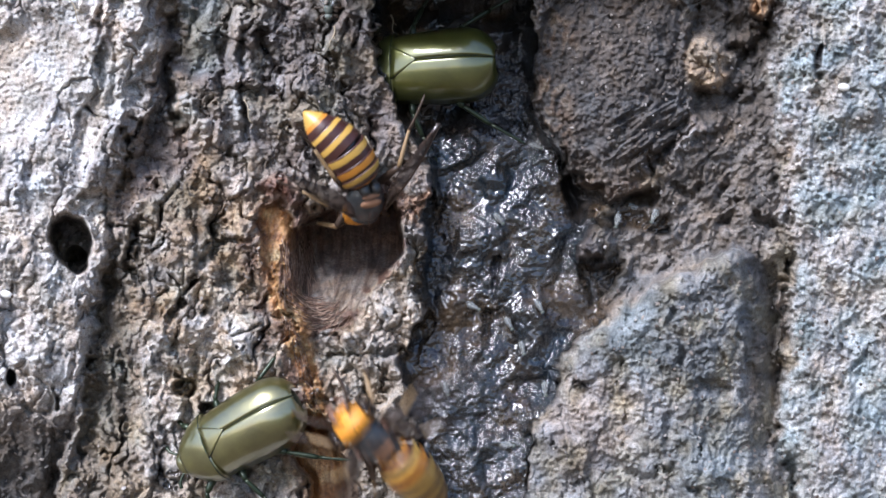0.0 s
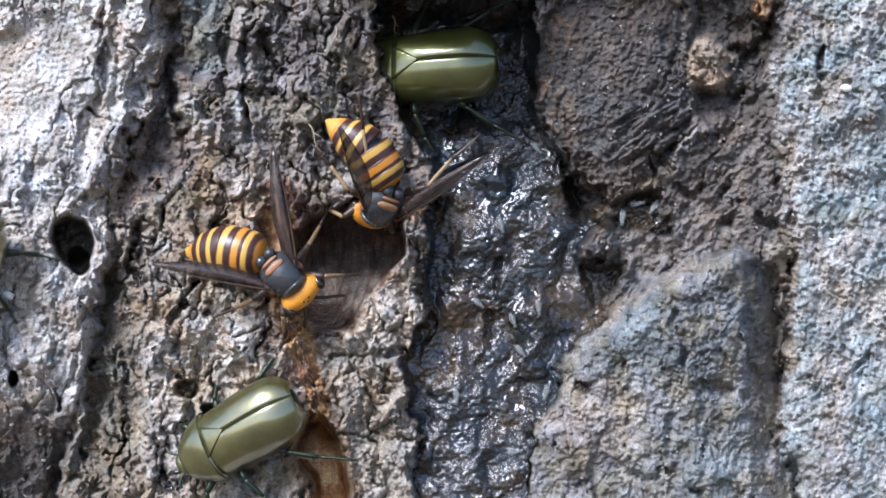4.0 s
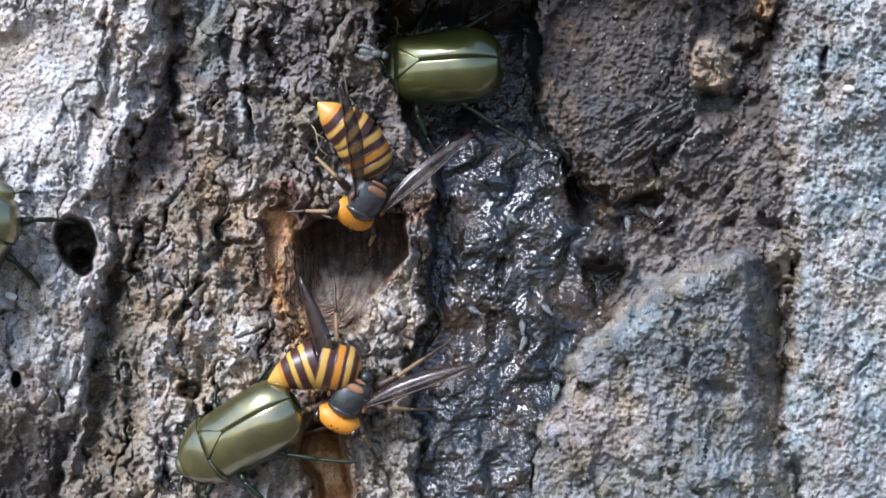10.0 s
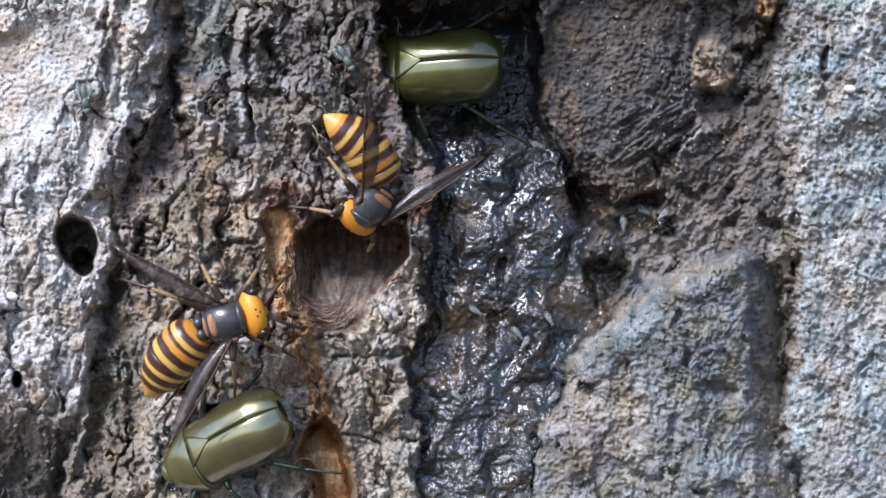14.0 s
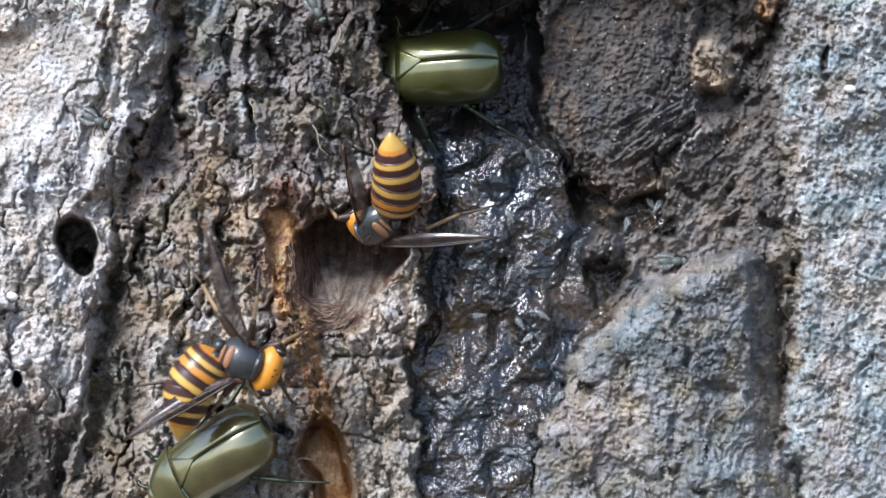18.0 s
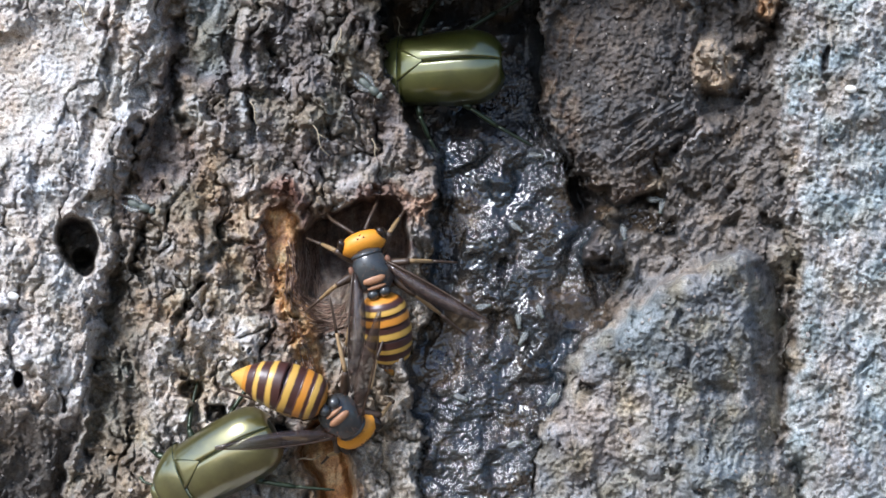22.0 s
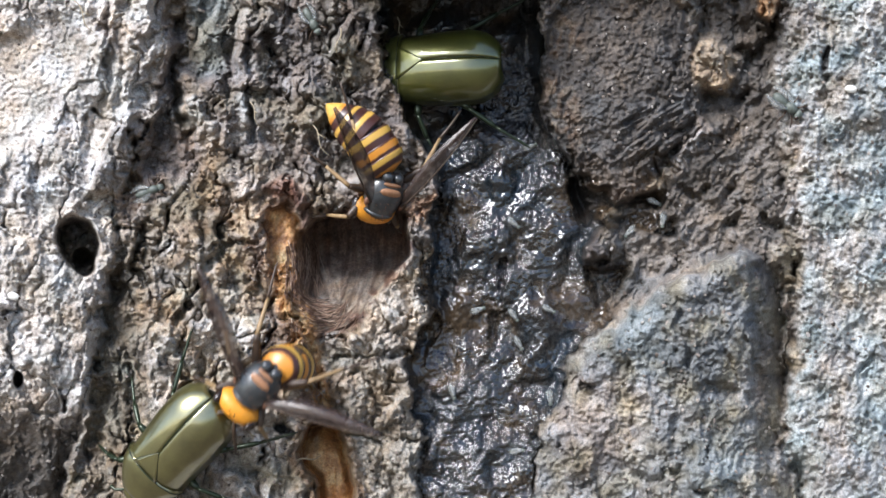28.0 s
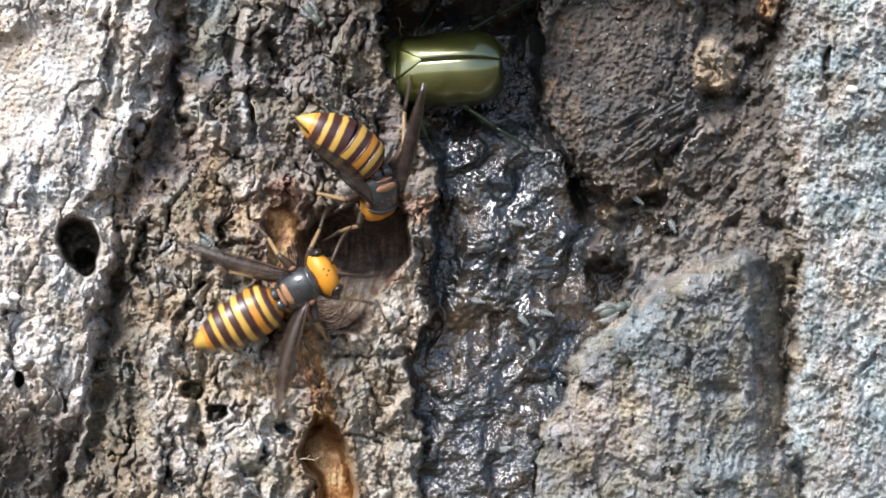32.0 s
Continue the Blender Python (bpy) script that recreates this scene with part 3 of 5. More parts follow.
# Recess under the knot; its deep shadow is also painted with brown and wet masks.
k = ease(inside(A, B, [(978, 262), (1000, 290), (1040, 336), (1090, 348), (1172, 322), (1160, 366), (1100, 376), (1060, 372), (1030, 392), (1000, 350)]), -8, 18)
H, WET, BROWN, PALE = H - 62 * k, over(WET, 0.55, k), over(BROWN, 1.0, k), over(PALE, 0.0, k)

# Upper notch with a crumbling gall and a rusty scrap.
crack([(1360, -60), (1352, 60), (1330, 150), (1300, 170)], 20, 34)
k = ease(np.hypot((A - 1262) / 44, (B - 114) / 62), 1, 0.55)
H, OLIVE, PALE, BROWN, WOOD = over(H, 2 + 0.7 * crumble + 8 * flecks + 6 * lump_b + 3 * lump_c, k), over(OLIVE, 0.5, k), over(PALE, 0.4, k), over(BROWN, 0.1, k), over(WOOD, 0.2, k)
k = ease(np.hypot((A - 1352) / 26, (B - 8) / 42), 1, 0.5)
H, WOOD, PALE = over(H, 18 + 1.2 * crumble, k), over(WOOD, 0.4, k), over(PALE, 0.2, k)
crack([(1240, -60), (1236, 60), (1230, 110)], 8, 18)
crack([(1290, -60), (1300, 60), (1320, 110)], 8, 18)

# Pale grey plate on the other side.
EAST = [(1396, -440), (1378, 120), (1372, 210), (1396, 320), (1388, 420), (1402, 520), (1396, 640), (1376, 720), (1406, 830), (1410, 1100), (1800, 1100), (1800, -440)]
d = inside(A, B, EAST)
m = ease(d, -4, 14)
h = 16 + 1.1 * gritty + 14 * big + 5 * long_grain - 26 * ease(d, 40, 0)
H = over(H, h, m)
m = ease(d + 22 * med + 14 * sml, -16, 34)
WET, WOOD, PALE, BROWN, OLIVE = over(WET, 0.0, m), over(WOOD, 0, m), over(PALE, 0.5 + 0.4 * med, m), over(BROWN, 0.14 * ease(big, 0, 0.4), m), over(OLIVE, np.clip(0.06 + 0.35 * fbm(U, V, 60, 2, 95), 0, 0.4), m)
BLUE = over(BLUE, np.clip(0.58 + 0.7 * fbm(U, V, 80, 2, 94), 0.2, 1.0), m)
REGION[d > 0] = 7
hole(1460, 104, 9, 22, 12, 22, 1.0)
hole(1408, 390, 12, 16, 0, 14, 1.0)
crack([(1465, 140), (1440, 190), (1430, 240)], 9, 16)
crack([(1500, 680), (1530, 640)], 10, 16)
crack([(1398, 460), (1400, 560), (1394, 650), (1376, 690), (1382, 760), (1404, 840), (1410, 900)], 12, 44)
crack([(1385, 330), (1392, 430)], 9, 26)

# The faceted block below.
BLOCK = [(984, 650), (1040, 596), (1096, 560), (1180, 500), (1250, 470), (1304, 440), (1340, 452), (1376, 480), (1392, 560), (1386, 700), (1380, 780), (1404, 860), (1410, 1100),
         (928, 1100), (934, 860), (946, 770), (990, 700)]
d = inside(A, B, BLOCK)
m = ease(d, -5, 12)
west = 24 + 0.24 * (U - 1000) - 0.04 * (V - 700)
face = 80 - 0.22 * (U - 1212) + 4 * ease(V, 700, 560)
east = 66 - 1.7 * (U - 1316 - 0.03 * (V - 500))
h = np.maximum(np.minimum(np.minimum(west, face), east), -50)
h = h + 16 * ease(V, 790, 840) * ease(U, 1190, 1230) + 14 * ease(to_line(A, B, [(1180, 520), (1250, 485), (1310, 460)]), 34, 6)
h = h + 0.15 * crumble + 0.75 * gritty + 9 * slabs + 1.5 * chips + 14 * big - 34 * ease(d, 40, 0) * ease(V, 820, 600) + 10 * ease(V, 790, 830) * ease(U, 1190, 1230)
H = over(H, h, m)
WET, WOOD, PALE, BROWN = over(WET, 0, m), over(WOOD, 0, m), over(PALE, 0.3 + 0.3 * med, m), over(BROWN, 0.46 + 0.3 * big, m)
OLIVE = over(OLIVE, np.clip(0.15 + 0.6 * fbm(U, V, 60, 2, 96), 0, 0.6), m)
BLUE = over(BLUE, np.clip(0.56 + 0.42 * ease(np.hypot(U - 1120, V - 590), 120, 20) + 0.5 * ease(np.hypot(U - 1280, V - 830), 100, 20) + 0.3 * big, 0, 0.9), m)
# The east face, turned from the sun, has its shade painted in as brown.
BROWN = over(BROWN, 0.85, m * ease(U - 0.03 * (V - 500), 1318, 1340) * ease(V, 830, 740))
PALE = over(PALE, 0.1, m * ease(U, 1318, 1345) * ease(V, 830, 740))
REGION[d > 0] = 6
k = m * ease(np.hypot((A - 1045) / 110, (B - 750) / 140), 1, 0.4)
BLUE, PALE = over(BLUE, 0.08, k), over(PALE, 0.4, k)
k = m * ease(np.hypot(A - 1130, (B - 575) * 0.9), 62, 15)
BLUE, BROWN, OLIVE = over(BLUE, 1.0, k), over(BROWN, 0.42, k), over(OLIVE, 0.0, k)
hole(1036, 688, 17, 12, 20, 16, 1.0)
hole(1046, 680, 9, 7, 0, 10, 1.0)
crack([(1206, 560), (1212, 660), (1200, 740), (1194, 800)], 9, 16)
crack([(1240, 700), (1250, 690), (1290, 700)], 14, 16)
crack([(1100, 830), (1150, 850), (1200, 830), (1240, 880)], 8, 14)
crack([(1330, 480), (1340, 640), (1320, 760)], 16, 14)
crack([(1080, 600), (1120, 680), (1110, 760)], 5, 9)
crack([(1000, 720), (1060, 740), (1120, 735)], 5, 8)

# Unseen bulges of bark, added higher up to shade the gully's head and the beetle.
for tall, ring in ((105, [(880, -460), (880, -70), (1000, -90), (1180, -130), (1290, -120), (1300, -460)]),
                   (185, [(500, -460), (506, -170), (560, -96), (640, -52), (720, -42), (840, -46), (900, -100), (930, -460)])):
    shade_bulge = ease(inside(A, B, ring), -14, 34)
    H = over(H, tall + 1.2 * crumble, shade_bulge)
    WET, WOOD, BROWN, PALE, RED, FRESH = over(WET, 0, shade_bulge), over(WOOD, 0, shade_bulge), over(BROWN, 0.5, shade_bulge), over(PALE, 0.3, shade_bulge), over(RED, 0, shade_bulge), over(FRESH, 0, shade_bulge)

# The trunk rounds off, and drops away where the carved part ends.
H = H - ((U - 784) ** 2) * S / (2 * 0.6)
edge = np.minimum(np.minimum(U + 200, 1768 - U), np.minimum(V - V0, 1082 - V))
H = H - 190 * ease(edge, 110, 0)
H = H + 1.6 * tiny + 1.2 * fbm(U, V, 5.5, 1, 26) * (1 - WET)
for arr in (WET, WOOD, PALE, BLUE, BROWN, OLIVE, RED, FRESH):
    np.clip(arr, 0, 1, out=arr)


def surface(u, v):
    """Height of the bark at a place of the plan."""
    j, i = int(round((u + 200) / STEP)), int(round((v - V0) / STEP))
    return float(H[min(max(i, 0), H.shape[0] - 1), min(max(j, 0), H.shape[1] - 1)])


K = 1 - H * S / DIST
XYZ = np.stack([(U - 784) * S * K, -H * S, (441 - V) * S * K], -1).reshape(-1, 3).astype(np.float32)
NV, NU = H.shape
q = np.arange(NV * NU).reshape(NV, NU)
QUADS = np.stack([q[1:, :-1], q[1:, 1:], q[:-1, 1:], q[:-1, :-1]], -1).reshape(-1, 4)
QREG = REGION[:-1, :-1].reshape(-1)
KINDS = np.stack([WET, WOOD, PALE, FRESH], -1).reshape(-1, 4).astype(np.float32)
TINTS = np.stack([BLUE, BROWN, OLIVE, RED], -1).reshape(-1, 4).astype(np.float32)


def array_mesh(name, verts, quads):
    me = bpy.data.meshes.new(name)
    me.vertices.add(len(verts))
    me.vertices.foreach_set("co", np.ascontiguousarray(verts, np.float32).ravel())
    me.loops.add(quads.size)
    me.loops.foreach_set("vertex_index", np.ascontiguousarray(quads, np.int32).ravel())
    me.polygons.add(len(quads))
    me.polygons.foreach_set("loop_start", np.arange(0, quads.size, 4, dtype=np.int32))
    me.polygons.foreach_set("use_smooth", np.ones(len(quads), bool))
    me.update(calc_edges=True)
    me.validate()
    return me


def bark_part(name, number, parent, label):
    quads = QUADS[QREG == number]
    used, back = np.unique(quads, return_inverse=True)
    me = array_mesh(name, XYZ[used], back.reshape(-1, 4))
    for key, data in (("kinds", KINDS), ("tints", TINTS)):
        me.attributes.new(key, "FLOAT_COLOR", "POINT").data.foreach_set("color", data[used].ravel())
    me.materials.append(BARK)
    ob = new(name, me)
    ob.parent = parent
    ob["label"] = label
    return ob


def trunk():
    root = tagged(new("tree_trunk"), "old living tree trunk with rough grey-brown bark and a black sap run", "tree trunk", kind="structure")
    bark_part("bark_plate", 0, root, "pale weathered plate of bark with a bored hole")
    bark_part("bark_ridge", 1, root, "crumbly brown ridge of bark, pitted and cracked")
    bark_part("hollow", 2, root, "gnawed hollow of amber fibrous wood, moist with sap")
    bark_part("sap_gully", 3, root, "black wet gully with glistening fermenting sap")
    bark_part("bark_slope", 4, root, "dull purple-brown slope of old bark")
    bark_part("knot", 5, root, "round healed knot with wrinkled dark bark")
    bark_part("bark_block", 6, root, "faceted grey-blue block of thick bark")
    bark_part("bark_plate", 7, root, "light grey pitted plate of bark")
    # The rest of the trunk, round and furrowed, from the ground up.
    n, rows = 220, 160
    a, z = np.meshgrid(np.linspace(0, 2 * math.pi, n, endpoint=False), np.linspace(-1.25, 4.2, rows))
    arc = a * 0.4
    wrap = 0.5 + 0.5 * np.cos(a)
    fur = folds(arc * 1000 + 40 * wave(z * 6, a * 0, 7), z * 260, 60, 3, 201) * wrap + 0.5 * (1 - wrap)
    rad = 0.4 + 0.02 * (fur - 0.5) + 0.12 * ease(z, -0.8, -1.25) - 0.05 * (z + 1.2) / 3.8 + 0.02 * fbm(np.sin(a) * 2, z * 2 + np.cos(a), 1.0, 2, 207)
    front = ease(np.abs(np.where(a > math.pi, a - 2 * math.pi, a)), 0.6, 0.3) * ease(np.abs(z), 0.3, 0.1)
    rad = over(rad, 0.365, front)
    rad[-1] = 0.01
    z[-1] = z[-2] + 0.03
    verts = np.stack([np.sin(a) * rad, 0.4 - np.cos(a) * rad, z], -1).reshape(-1, 3)
    g = np.arange(rows * n).reshape(rows, n)
    nx = np.roll(g, -1, 1)
    quads = np.stack([g[:-1], nx[:-1], nx[1:], g[1:]], -1).reshape(-1, 4)
    me = array_mesh("trunk_wood", verts, quads)
    me.attributes.new("kinds", "FLOAT_COLOR", "POINT").data.foreach_set("color", np.tile(np.array([0, 0, 0.5, 0], np.float32), len(verts)))
    me.attributes.new("tints", "FLOAT_COLOR", "POINT").data.foreach_set("color", np.tile(np.array([0.2, 0.3, 0.15, 0], np.float32), len(verts)))
    me.materials.append(BARK)
    ob = new("trunk_bark", me)
    ob.parent = root
    ob["label"] = "furrowed bark round the rest of the trunk"
    return root


trunk_root = trunk()


def wood_fibres(root):
    """Frayed strands on the floor of the hollow: down its side, then fanned over the lip."""
    rng = np.random.default_rng(9)
    verts, faces = [], []
    for i in range(430):
        if i < 190:
            u, v, reach, turn = rng.uniform(502, 560), rng.uniform(420, 500), rng.uniform(26, 60), rng.uniform(70, 95)
            bend = rng.uniform(-10, 22)
        elif i < 340:
            k = rng.uniform(0, 1)
            u, v, reach, turn = 516 + 84 * k + rng.uniform(-16, 16), 520 + 66 * k + rng.uniform(-20, 26), rng.uniform(22, 46), 58 - 100 * k + rng.uniform(-14, 14)
            bend = -34
        else:
            k = rng.uniform(0, 1)
            u, v, reach, turn = 514 + 50 * k + rng.uniform(-12, 12), 560 + 160 * k, rng.uniform(14, 34), 72 + rng.uniform(-25, 25)
            bend = rng.uniform(-25, 25)
        half, base = rng.uniform(0.5, 1.1), len(verts)
        for j in range(6):
            a = radians(turn + bend * j / 5)
            x, y = math.cos(a), math.sin(a)
            h = surface(u, v) + 1.4 + 1.6 * math.sin(j / 5 * math.pi)
            w = half * (1 - 0.7 * j / 5)
            verts += [at(u - y * w, v + x * w, h - 0.8), at(u, v, h + w), at(u + y * w, v - x * w, h - 0.8)]
            u, v = u + x * reach / 5, v + y * reach / 5
        for j in range(5):
            p = base + 3 * j
            faces += [(p, p + 1, p + 4, p + 3), (p + 1, p + 2, p + 5, p + 4), (p + 2, p, p + 3, p + 5)]
    me = bpy.data.meshes.new("wood_fibres")
    me.from_pydata(verts, [], faces)
    me.materials.append(FRAY)
    ob = new("wood_fibres", me)
    ob.parent = root
    ob["label"] = "frayed amber wood fibres in the hollow"


wood_fibres(trunk_root)


def crumbs():
    """Loose flakes and grains lying on the dry bark."""
    rng = np.random.default_rng(5)
    verts, faces = [], []
    n = 0
    while n < 2000:
        u, v = rng.uniform(-40, 1608), rng.uniform(-40, 922)
        i, j = int((v - V0) / STEP), int((u + 200) / STEP)
        if REGION[i, j] in (2, 3) or WET[i, j] > 0.3:
            continue
        n += 1
        r = rng.uniform(2.0, 5.6)
        tilt = Euler((rng.uniform(-0.6, 0.6), rng.uniform(-0.6, 0.6), rng.uniform(0, 6.3)))
        c = at(u, v, H[i, j] + r * 0.12)
        base = len(verts)
        k = 5
        for ring, zz in ((1.0, -0.3), (0.8, 0.3)):
            for s in range(k):
                a = s / k * 6.283 + rng.uniform(-0.4, 0.4)
                p = Vector((math.cos(a) * r * ring * rng.uniform(0.6, 1.2), math.sin(a) * r * ring * rng.uniform(0.35, 0.9), zz * r * rng.uniform(0.5, 1)))
                p.rotate(tilt)
                verts.append(c + Vector((p.x, -p.z, p.y)) * S)
        for s in range(k):
            faces.append((base + s, base + (s + 1) % k, base + k + (s + 1) % k, base + k + s))
        faces.append(tuple(base + k + s for s in range(k)))
    me = bpy.data.meshes.new("bark_crumbs")
    me.from_pydata(verts, [], faces)
    me.materials.append(CRUMB)
    return tagged(new("bark_crumbs", me), "loose grey-brown crumbs and flakes on the bark", "bark crumbs", kind="stuff")


crumbs()


def ground():
    xs = np.concatenate([-np.geomspace(2000, 1, 40), np.linspace(-0.9, 0.9, 40), np.geomspace(1, 2000, 40)])
    x, y = np.meshgrid(xs, xs)
    z = -1.2 + 0.05 * fbm(x, y, 1.4, 3, 301)
    g = np.arange(x.size).reshape(x.shape)
    quads = np.stack([g[:-1, :-1], g[:-1, 1:], g[1:, 1:], g[1:, :-1]], -1).reshape(-1, 4)
    me = array_mesh("ground", np.stack([x, y, z], -1).reshape(-1, 3), quads)
    me.materials.append(FLOOR)
    return tagged(new("ground", me), "brown woodland floor of leaf litter", "ground", kind="structure")


ground()

# ---------------------------------------------------------------- insects: materials
# Greener copy of the olive shell, darkened to stand for the sap beetle's shade.
SHADED_OLIVE = plain("shaded_olive_metal", (0.105, 0.112, 0.026), 0.34, metallic=0.6, spread=0.3, scale=160, bump=0.45, coat=1.0, coat_ior=1.75, coat_rough=0.12)
ELYTRA = plain("olive_metal", (0.165, 0.155, 0.05), 0.3, metallic=0.72, spread=0.35, scale=160, bump=0.5, coat=1.0, coat_ior=2.1, coat_rough=0.14)
BEETLE_DARK = plain("green_black", (0.02, 0.03, 0.015), 0.3, metallic=0.4, spread=0.3, scale=900, bump=0.1)
SHELL = plain("hornet_black", (0.036, 0.04, 0.042), 0.36, spread=0.3, scale=1500, bump=0.12, coat=0.5)
RUST = plain("hornet_rust", (0.15, 0.068, 0.038), 0.6, spread=0.3, scale=1200, bump=0.2)
TAN = plain("hornet_tan", (0.3, 0.15, 0.075), 0.5, spread=0.3, scale=1200, bump=0.2)
ORANGE = plain("hornet_orange", (0.66, 0.27, 0.02), 0.46, spread=0.15, scale=900, bump=0.12)
EYE = plain("eye_dark", (0.02, 0.012, 0.008), 0.2, spread=0.2, scale=3000, bump=0.1)
STRAW = plain("straw_fibre", (0.3, 0.25, 0.17), 0.7, spread=0.3, scale=1500, bump=0.15)
LEG = plain("leg_brown", (0.05, 0.03, 0.018), 0.45, spread=0.4, scale=1500, bump=0.15)
SHIN = plain("leg_straw", (0.26, 0.17, 0.08), 0.5, spread=0.3, scale=1500, bump=0.15)
FLY = plain("fly_grey", (0.09, 0.105, 0.09), 0.5, spread=0.4, scale=2500, bump=0.2)
PALE_HUSK = plain("pale_husk", (0.7, 0.68, 0.62), 0.5, spread=0.15, scale=2500, bump=0.1)
MIDGE = plain("midge_grey", (0.24, 0.25, 0.24), 0.4, spread=0.3, scale=2500, bump=0.1)


def band_material():
    """Abdomen: dark brown, amber and yellow bands from the waist to the yellow tip."""
    m, n, l, p = material("hornet_bands")
    at_ = n.new("ShaderNodeAttribute")
    at_.attribute_name = "along"
    g = grain(n, l, 520, 3)
    s = calc(n, l, "ADD", calc(n, l, "SUBTRACT", at_.outputs["Fac"], 0.012), calc(n, l, "MULTIPLY", g.outputs[0], 0.024))
    dark, gold, amber = (0.055, 0.022, 0.018), (0.56, 0.34, 0.07), (0.56, 0.23, 0.03)
    stops, before = [], amber
    for edge, colour in ((9, dark), (18, gold), (26, dark), (35, amber), (45, dark), (61, gold), (71, dark), (88, gold), (96, dark), (112, gold), (119, dark), (136, amber), (143, gold)):
        stops += [((edge - 1.1) / 168, before), ((edge + 1.1) / 168, colour)]
        before = colour
    r = ramp(n, stops)
    l.new(s, r.inputs[0])
    l.new(r.outputs[0], p.inputs["Base Color"])
    p.inputs["Roughness"].default_value = 0.34
    k = n.new("ShaderNodeBump")
    k.inputs["Strength"].default_value, k.inputs["Distance"].default_value = 0.15, 0.0001
    l.new(grain(n, l, 3000, 2).outputs[0], k.inputs["Height"])
    l.new(k.outputs[0], p.inputs["Normal"])
    return m


def wing_material(name, tint, clear):
    m, n, l, p = material(name)
    g = grain(n, l, 700, 3)
    r = ramp(n, [(0.35, tuple(c * 0.6 for c in tint)), (0.65, tint)])
    l.new(g.outputs[0], r.inputs[0])
    l.new(r.outputs[0], p.inputs["Base Color"])
    p.inputs["Roughness"].default_value, p.inputs["Alpha"].default_value = 0.3, 1 - clear
    p.inputs["Coat Weight"].default_value, p.inputs["Coat Roughness"].default_value = 1.0, 0.2
    p.inputs["Coat IOR"].default_value = 1.6
    return m


BANDS = band_material()
WING = wing_material("hornet_wing", (0.07, 0.045, 0.036), 0.42)
FLYWING = wing_material("fly_wing", (0.34, 0.36, 0.35), 0.68)

# ---------------------------------------------------------------- insects: shapes


def part(name, bm, mat, parent, label=""):
    me = bpy.data.meshes.new(name)
    for f in bm.faces:
        f.smooth = True
    bm.to_mesh(me)
    bm.free()
    me.materials.append(mat)
    ob = new(name, me)
    ob.parent = parent
    if label:
        ob["label"] = label
    return ob


def skin(bm, rows, closed=True, caps=True):
    """Joins rings of points into one skin."""
    rings = [[bm.verts.new(p) for p in row] for row in rows]
    for a, b in zip(rings, rings[1:]):
        n = len(a)
        for i in range(n if closed else n - 1):
            bm.faces.new((a[i], a[(i + 1) % n], b[(i + 1) % n], b[i]))
    if caps and closed:
        bm.faces.new(rings[0][::-1])
        bm.faces.new(rings[-1])
    bmesh.ops.recalc_face_normals(bm, faces=bm.faces)
    return rings


def tube(pts, radii, sides=8):
    bm = bmesh.new()
    pts = [Vector(p) * S for p in pts]
    rows = []
    for i, p in enumerate(pts):
        way = (pts[min(i + 1, len(pts) - 1)] - pts[max(i - 1, 0)]).normalized()
        side = way.cross(Vector((0.13, 0.21, 1))).normalized()
        up = side.cross(way)
        rows.append([p + (side * math.cos(a) + up * math.sin(a)) * radii[i] * S for a in np.linspace(0, 2 * math.pi, sides, endpoint=False)])
    skin(bm, rows)
    return bm


def curve(pts, steps=4):
    """Rounds off a line of points."""
    out = []
    p = [Vector(x) for x in pts]
    p = [2 * p[0] - p[1]] + p + [2 * p[-1] - p[-2]]
    for i in range(1, len(p) - 2):
        for k in range(steps):
            t = k / steps
            out.append(0.5 * ((2 * p[i]) + (p[i + 1] - p[i - 1]) * t + (2 * p[i - 1] - 5 * p[i] + 4 * p[i + 1] - p[i + 2]) * t * t
                              + (3 * p[i] - p[i - 1] - 3 * p[i + 1] + p[i + 2]) * t ** 3))
    return out + [p[-2]]


def ball(center, size, rings=12, sides=18, square=2.0, bend=None):
    """A rounded body along x; square above 2 makes it boxier."""
    bm = bmesh.new()
    rows = []
    for i in range(1, rings):
        a = math.pi * i / rings
        x, r = -math.cos(a), math.sin(a) ** (2 / square)
        row = []
        for b in np.linspace(0, 2 * math.pi, sides, endpoint=False):
            p = Vector((x * size[0], r * math.cos(b) * size[1], r * math.sin(b) * size[2]))
            if bend:
                p = bend(p)
            row.append((p + Vector(center)) * S)
        rows.append(row)
    skin(bm, rows)
    return bm


def blade(pts_a, pts_b, thick):
    """A thin leaf between two edges, with a little thickness."""
    bm = bmesh.new()
    rows = []
    for a, b in zip(pts_a, pts_b):
        a, b = Vector(a), Vector(b)
        c = (a + b) / 2
        z = Vector((0, 0, thick))
        rows.append([(p) * S for p in (a, c + z * 1.5, b, c - z)])
    skin(bm, rows)
    return bm


# Abdomen: radius along its length, from the waist back.
GASTER = [(0, 7), (3, 14), (7, 28), (14, 38), (26, 43.5), (46, 46), (70, 46), (94, 43), (114, 38), (130, 31), (144, 23), (156, 13.5), (164, 6), (168, 1.5)]
RINGS = [1, 28, 48, 74, 98, 121, 168]


def girth(x):
    return 0.91 * float(np.interp(x, [g[0] for g in GASTER], [g[1] for g in GASTER]))


